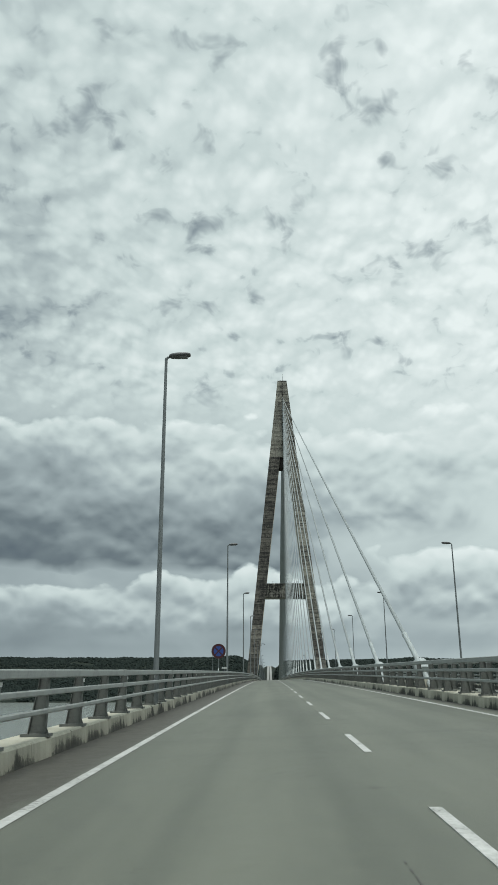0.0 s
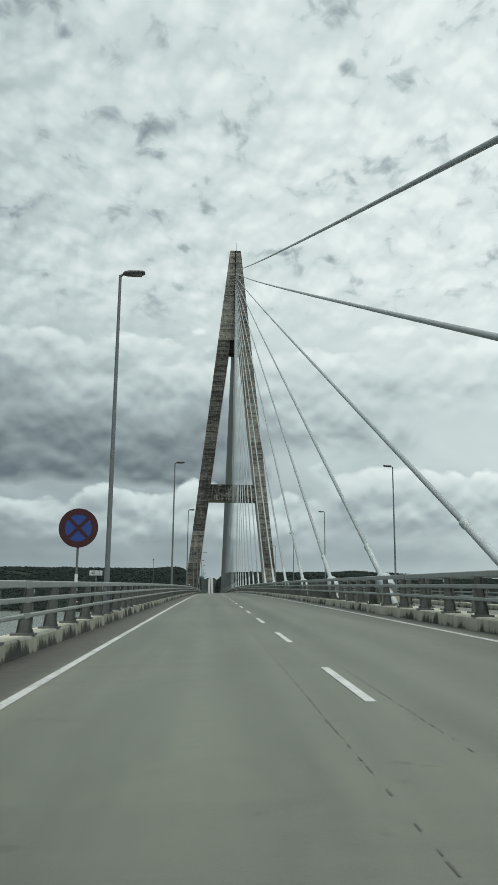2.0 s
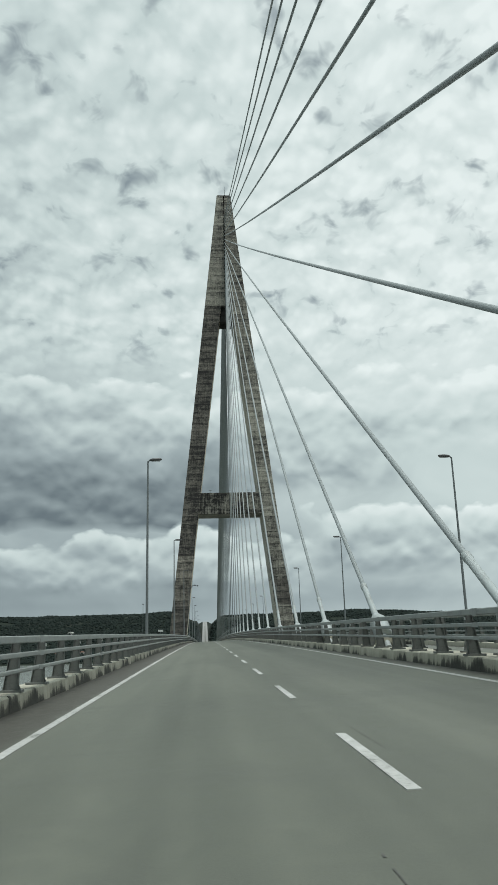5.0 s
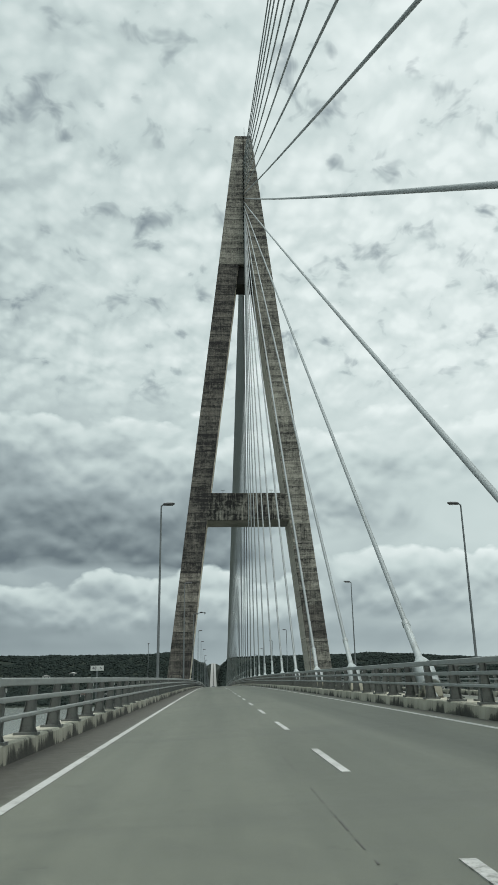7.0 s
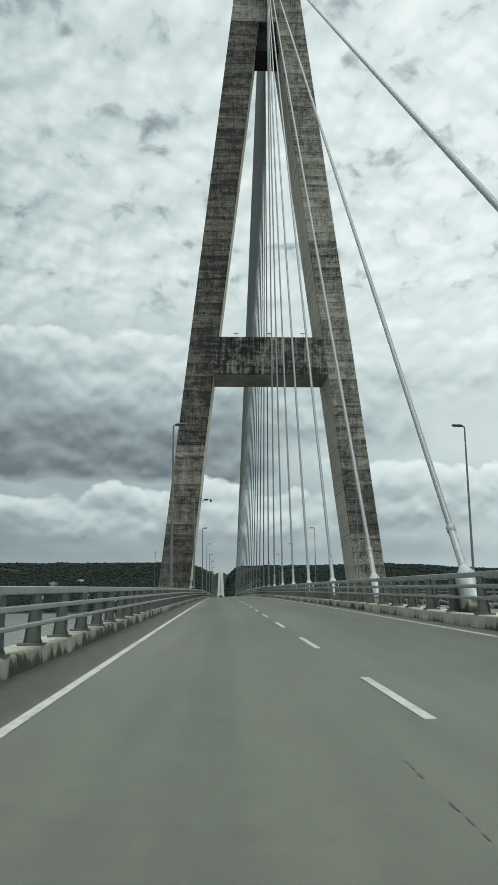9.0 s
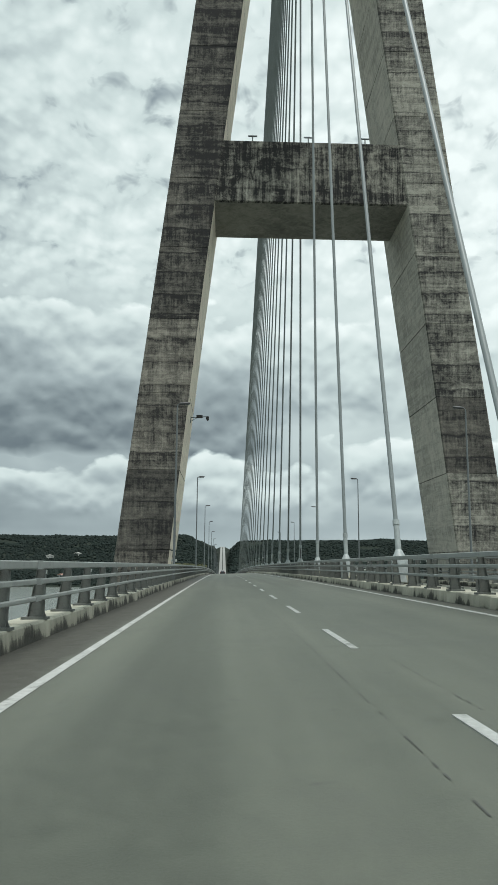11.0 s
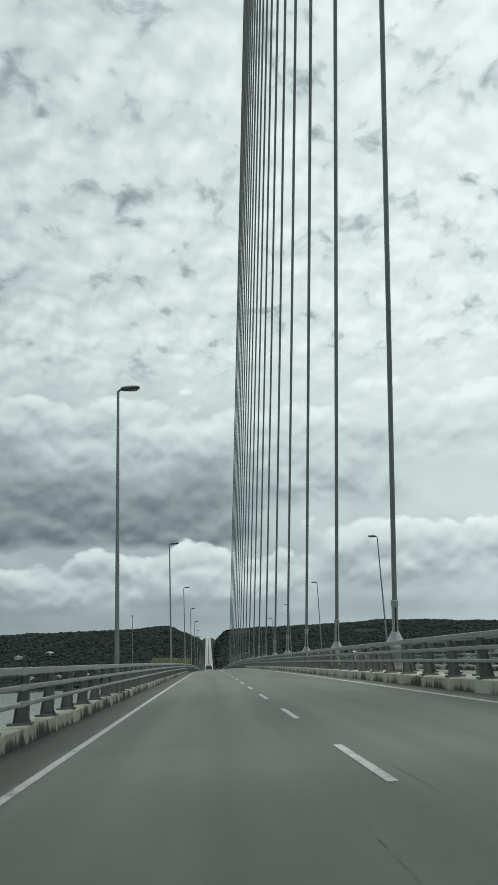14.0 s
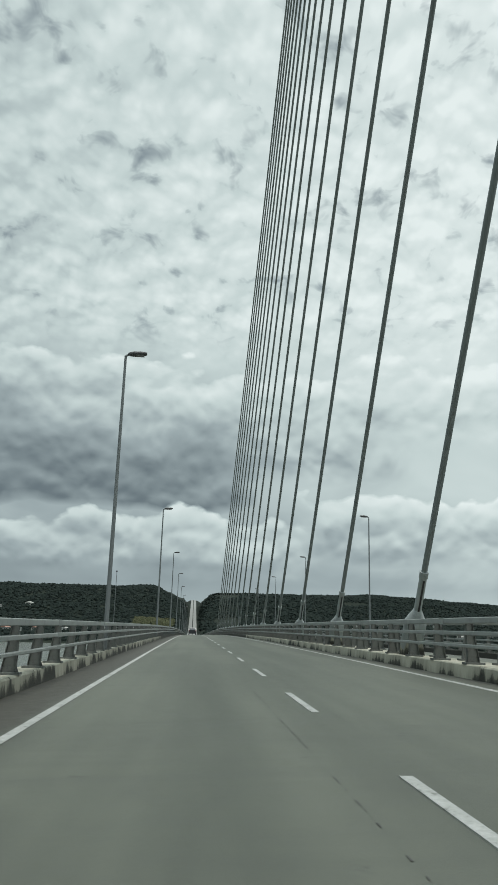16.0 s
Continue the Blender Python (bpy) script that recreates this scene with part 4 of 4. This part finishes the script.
# ---- stay cables ----
GROUP_STAY = "stay cables of the pylon"
for s in (-1, 1):
    for k in range(21):
        yh = -(5.4 + 12.05 * k) if s < 0 else 6.2 + 12.16 * k
        zt = 88.0 + 0.98 * k
        head = Vector((0, s * 3.0, zt))
        hood_at = Vector((0, yh, deck(0.0, yh) + 1.42))
        d = (head - hood_at).normalized()
        foot = hood_at - d * (1.17 / d.z)
        stay = thing("stay_cable", pose(*foot), "grey sheathed stay cable with a pale hooded deck anchorage", "stay cable", GROUP_STAY)
        up = 1.0 / d.z
        o = Vector((0, 0, 0))

        def along(h):
            """A point of the cable at height h over its foot."""
            return d * (h * up)

        length = (head - foot).length
        h_hood = 1.02 if s > 0 else 0.92
        bm = bmesh.new()
        # lower pipe, to 2.75 m over the road
        tube(bm, [(along(0.0), 0.115), (along(2.23), 0.11)], 14)
        part("lower_pipe", bm, M_HOOD, stay, soft=True)
        bm = bmesh.new()
        tube(bm, [(along(2.20), 0.11), (along(2.22), 0.13), (along(2.22) + d * 0.2, 0.13), (along(2.22) + d * 0.21, 0.095)], 14)
        part("collar", bm, M_HOOD, stay, soft=True)
        bm = bmesh.new()
        p0, p1 = along(2.23), head - foot
        sag = 0.0022 * length
        st = []
        for j in range(13):
            f = j / 12
            p = p0.lerp(p1, f)
            p.z -= 4 * sag * f * (1 - f)
            st.append((p, 0.088))
        tube(bm, st, 12)
        part("cable", bm, M_CABLE, stay, soft=True)
        bm = bmesh.new()
        hb = along(h_hood) 
        tube(bm, [(hb - d * 0.95, 0.30), (hb - d * 0.93, 0.32), (hb - d * 0.10, 0.33), (hb - d * 0.07, 0.325), (hb + d * 0.36, 0.125), (hb + d * 0.38, 0.11)], 18)
        part("hood", bm, M_HOOD, stay, "pale conical anchorage hood", soft=True)
        # dark strip along the pipe's underside
        n_d = Vector((0, s * d.z, -s * d.y)).normalized()
        if n_d.z > 0:
            n_d.negate()
        bm = bmesh.new()
        e = Vector((0.028, 0, 0))
        a0, a1 = along(h_hood) + d * 0.30 + n_d * 0.09, along(2.18) + n_d * 0.09
        loft(bm, [[p - e, p + e, p + e + n_d * 0.024, p - e + n_d * 0.024] for p in (a0, a1)])
        bmesh.ops.recalc_face_normals(bm, faces=bm.faces[:])
        part("drain_slot", bm, M_DARK, stay, "dark strip")
        bm = bmesh.new()
        c = along(0.35)
        w = 0.30
        loft(bm, [[(-w, c.y - 0.45, -0.31), (w, c.y - 0.45, -0.31), (w, c.y + 0.45, -0.31), (-w, c.y + 0.45, -0.31)], [(-w * 0.8, c.y - 0.3, 0.42), (w * 0.8, c.y - 0.3, 0.42), (w * 0.8, c.y + 0.3, 0.42), (-w * 0.8, c.y + 0.3, 0.42)]])
        bmesh.ops.recalc_face_normals(bm, faces=bm.faces[:])
        part("pedestal", bm, M_KERB, stay)

# ---- street lamps ----
lamp = thing("street_lamp", on_deck(-9.80, -254.698, KERB_H), "tall tapered grey steel street lamp with a dark flat head", "street lamp", "bridge street lamps")
LZ = 11.813 + FALL * (9.8 + LANE_X) - KERB_H
bm = bmesh.new()
tube(bm, [((0, 0, 0.0), 0.095), ((0, 0, 0.9), 0.095), ((0, 0, 0.95), 0.088), ((0, 0, LZ), 0.05)], 14)
part("pole", bm, M_POLE, lamp, soft=True)
bm = bmesh.new()
box(bm, -0.2, 0.2, -0.2, 0.2, 0.0, 0.03, 0.008)
for a, b in ((-1, -1), (1, -1), (1, 1), (-1, 1)):
    tube(bm, [((a * 0.15, b * 0.15, 0.03), 0.02), ((a * 0.15, b * 0.15, 0.08), 0.02)], 6)
part("base_plate", bm, M_POST, lamp)
bm = bmesh.new()
box(bm, -0.012, 0.10, -0.05, 0.05, 0.5, 0.85)
part("access_cover", bm, M_POLE, lamp)
bm = bmesh.new()
tube(bm, [((0, 0, LZ - 0.05), 0.055), ((0.06, 0, LZ + 0.03), 0.045), ((0.22, 0, LZ + 0.07), 0.04)], 8)
part("arm", bm, M_POLE, lamp, soft=True)
bm = bmesh.new()
rings = []
for x, w, t in ((0.10, 0.06, 0.05), (0.19, 0.13, 0.08), (0.36, 0.165, 0.10), (0.66, 0.165, 0.09), (0.82, 0.13, 0.065), (0.87, 0.08, 0.04)):
    zc_ = LZ + 0.07 + 0.06 * x
    rings.append([(x, w * cos(a) * (abs(cos(a)) ** -0.35 if abs(cos(a)) > 0.05 else 1), zc_ + t * sin(a)) for a in [2 * pi * i / 14 for i in range(14)]])
loft(bm, rings)
bmesh.ops.recalc_face_normals(bm, faces=bm.faces[:])
lh = part("head", bm, M_HEAD, lamp, "dark flat lamp head", soft=True)
bm = bmesh.new()
box(bm, 0.40, 0.76, -0.12, 0.12, LZ + 0.008, LZ + 0.06, 0.008)
part("lens", bm, M_LENS, lh)
for k in range(-2, 20):
    y = -254.698 + 41.107 * k
    if k != 0:
        copy_thing(lamp, on_deck(-9.80, y, KERB_H))
    copy_thing(lamp, on_deck(9.95, y, KERB_H, 180))

# light mast on the far shore
mz = land(-90, 860)
mast = thing("light_mast", pose(-90, 860, mz), "tall thin grey light mast on the far shore", "light mast")
bm = bmesh.new()
tube(bm, [((0, 0, -0.5), 0.42), ((0, 0, 44.6 - mz), 0.24)], 10)
part("pole", bm, M_POLE, mast, soft=True)
bm = bmesh.new()
lathe(bm, [(0.3, 44.0 - mz), (1.2, 44.4 - mz), (1.2, 45.0 - mz), (0.3, 45.4 - mz)], 12)
part("head", bm, M_HEAD, mast)

# ---- signs ----
ys = -216.0
sign = thing("no_stopping_sign", on_deck(-10.38, ys, 0.015), "round blue no-stopping sign with red border and cross", "road sign")
zs_ = 2.73 - (deck(-10.38, ys) + 0.015)
bm = bmesh.new()
tube(bm, [((0, 0.05, 0.0), 0.035), ((0, 0.05, zs_ + 0.25), 0.035)], 10)
part("post", bm, M_POLE, sign, soft=True)
SR = 0.585


def disc(bm, r0, r1, y, seg=40):
    a = [bm.verts.new((r1 * cos(2 * pi * i / seg), y, zs_ + r1 * sin(2 * pi * i / seg))) for i in range(seg)]
    if r0 <= 0:
        bm.faces.new(a)
        return
    b = [bm.verts.new((r0 * cos(2 * pi * i / seg), y, zs_ + r0 * sin(2 * pi * i / seg))) for i in range(seg)]
    for i in range(seg):
        bm.faces.new((a[i], a[(i + 1) % seg], b[(i + 1) % seg], b[i]))


bm = bmesh.new()
loft(bm, [[(SR * cos(2 * pi * i / 40), y, zs_ + SR * sin(2 * pi * i / 40)) for i in range(40)] for y in (-0.008, 0.008)])
bmesh.ops.recalc_face_normals(bm, faces=bm.faces[:])
plate = part("plate", bm, M_BLUE, sign, "blue round plate")
bm = bmesh.new()
disc(bm, SR * 0.69, SR, -0.013)
part("border", bm, M_RED, plate, "red border ring")
bm = bmesh.new()
loft(bm, [[(0.045 + a, b + 0.05, z) for a, b in ((-0.085, -0.04), (-0.005, -0.04), (-0.005, 0.04), (-0.085, 0.04))] for z in (zs_ - 1.62, zs_ - 1.35)])
bmesh.ops.recalc_face_normals(bm, faces=bm.faces[:])
part("tape", bm, M_REFLECT, sign, "white tape wrapped round the post")
for a in (45, -45):
    bm = bmesh.new()
    box(bm, -SR * 0.8, SR * 0.8, -0.0125, -0.0105, -0.048, 0.048)
    ob = part("bar", bm, M_RED, plate, "red diagonal bar")
    ob.matrix_basis = pose(0, -0.001 if a > 0 else 0.0, zs_) @ pose(0, 0, 0, 0, a, 0)


def km_sign(y, text):
    root = thing("kilometre_sign", on_deck(-9.98, y, KERB_H - 0.01), "small pale kilometre board reading " + text + " on a short post", "road sign", "kilometre boards")
    z = 1.42 - (deck(-9.98, y) - prof(y) + KERB_H)
    bm = bmesh.new()
    tube(bm, [((0, 0.04, 0.0), 0.025), ((0, 0.04, z), 0.025)], 8)
    part("post", bm, M_POLE, root)
    bm = bmesh.new()
    box(bm, -0.2, 0.2, -0.008, 0.008, z - 0.075, z + 0.075, 0.003)
    board = part("board", bm, M_SIGN, root)
    cu = bpy.data.curves.new("digits", "FONT")
    cu.body, cu.size, cu.align_x, cu.align_y, cu.extrude = text.replace(".", " . "), 0.125, "CENTER", "CENTER", 0.001
    tmp = new("digits", cu)
    bpy.context.view_layer.update()
    me = bpy.data.meshes.new_from_object(tmp.evaluated_get(bpy.context.evaluated_depsgraph_get()))
    bpy.data.objects.remove(tmp)
    me.materials.clear()
    me.materials.append(M_INK)
    ob = new("digits", me)
    ob.parent = board
    ob.matrix_basis = pose(0, -0.011, z, 90, 0, 0)


km_sign(-214.8, "48.5")
km_sign(-113.7, "48.6")
km_sign(-5.1, "48.7")


# ---- vehicles ----
def car(name, m, paint, label, back=True):
    root = thing(name, m, label, "car", "cars on the bridge")
    bm = bmesh.new()
    prof_l = [(-2.1, 0.32, 0.80), (-2.08, 0.30, 1.02), (-1.3, 0.26, 1.05), (0.9, 0.26, 0.98), (1.9, 0.28, 0.86), (2.12, 0.34, 0.66)]
    rings = [[(-0.86, y, a), (-0.88, y, (a + b) / 2), (-0.84, y, b), (0.84, y, b), (0.88, y, (a + b) / 2), (0.86, y, a)] for y, a, b in prof_l]
    loft(bm, rings)
    bmesh.ops.recalc_face_normals(bm, faces=bm.faces[:])
    part("body", bm, paint, root, soft=True)
    bm = bmesh.new()
    loft(bm, [[(-0.82, y0, 0.98), (0.82, y0, 0.98), (w, y1, z), (-w, y1, z)] for y0, y1, w, z in ((-2.02, -1.62, 0.66, 1.5), (-1.1, -1.1, 0.68, 1.56), (0.1, 0.0, 0.68, 1.54), (1.1, 0.3, 0.64, 1.46))])
    bmesh.ops.recalc_face_normals(bm, faces=bm.faces[:])
    part("cabin", bm, paint, root)
    bm = bmesh.new()
    loft(bm, [[(-0.68, -2.03, 1.08), (0.68, -2.03, 1.08), (0.58, -1.72, 1.42), (-0.58, -1.72, 1.42)], [(-0.68, -1.9, 1.08), (0.68, -1.9, 1.08), (0.58, -1.6, 1.42), (-0.58, -1.6, 1.42)]])
    bmesh.ops.recalc_face_normals(bm, faces=bm.faces[:])
    part("rear_window", bm, M_GLASS, root)
    for x in (-1, 1):
        bm = bmesh.new()
        box(bm, x * 0.72 - 0.1, x * 0.72 + 0.1, -2.12, -2.02, 0.76, 0.98, 0.02)
        part("tail_lamp", bm, M_TAIL, root, "red tail lamp")
        for y in (-1.35, 1.35):
            bm = bmesh.new()
            tube(bm, [((x * 0.66, y, 0.32), 0.30), ((x * 0.68, y, 0.32), 0.32), ((x * 0.84, y, 0.32), 0.32), ((x * 0.86, y, 0.32), 0.30)], 16)
            part("wheel", bm, M_DARK, root)
    return root


car("car", on_deck(-6.5, 215, 0.005), M_CAR, "dark car standing in the lane beyond the pylon")
for x, y in ((3.2, 395), (6.8, 420), (3.0, 450)):
    car("car", on_deck(x, y, 0.005, 180 if x > 0 else 0), M_CARW, "white car far along the bridge")

# ---- houses on the shore ----
def house(x, y, w, d, h, paint=None):
    w, d, h = 0.62 * w, 0.62 * d, 0.7 * h
    z = land(x, y)
    root = thing("house", pose(x, y, z, 0, 0, rng.uniform(-25, 25)), "small pale house with a pitched roof among trees", "house", "shore houses")
    bm = bmesh.new()
    box(bm, -w / 2, w / 2, -d / 2, d / 2, -1.0, h)
    part("wall", bm, M_WALLW, root)
    bm = bmesh.new()
    loft(bm, [[(-w / 2 - 0.5, y_, h), (w / 2 + 0.5, y_, h), (0, y_, h + w * 0.2)] for y_ in (-d / 2 - 0.5, d / 2 + 0.5)])
    bmesh.ops.recalc_face_normals(bm, faces=bm.faces[:])
    part("roof", bm, paint or M_ROOF, root)
    for i in (-1, 1):
        bm = bmesh.new()
        box(bm, i * w / 4 - 0.5, i * w / 4 + 0.5, -d / 2 - 0.03, -d / 2 + 0.05, h * 0.35, h * 0.75)
        part("window", bm, M_GLASS, root)


for x, y, w, h, white in ((-250, 1010, 17, 4, 1), (-215, 1030, 12, 4, 1), (-390, 1040, 15, 5, 1), (-170, 858, 10, 4, 0), (-140, 862, 9, 4, 1), (-200, 856, 11, 4, 0),
                          (165, 900, 9, 14, 1), (182, 915, 12, 6, 1), (205, 900, 11, 5, 0), (240, 880, 10, 5, 1), (290, 870, 12, 5, 1), (330, 890, 11, 6, 1), (130, 870, 10, 5, 1), (380, 880, 12, 5, 0)):
    house(x, y, w, w * 1.2, h, M_WALLW if white else None)
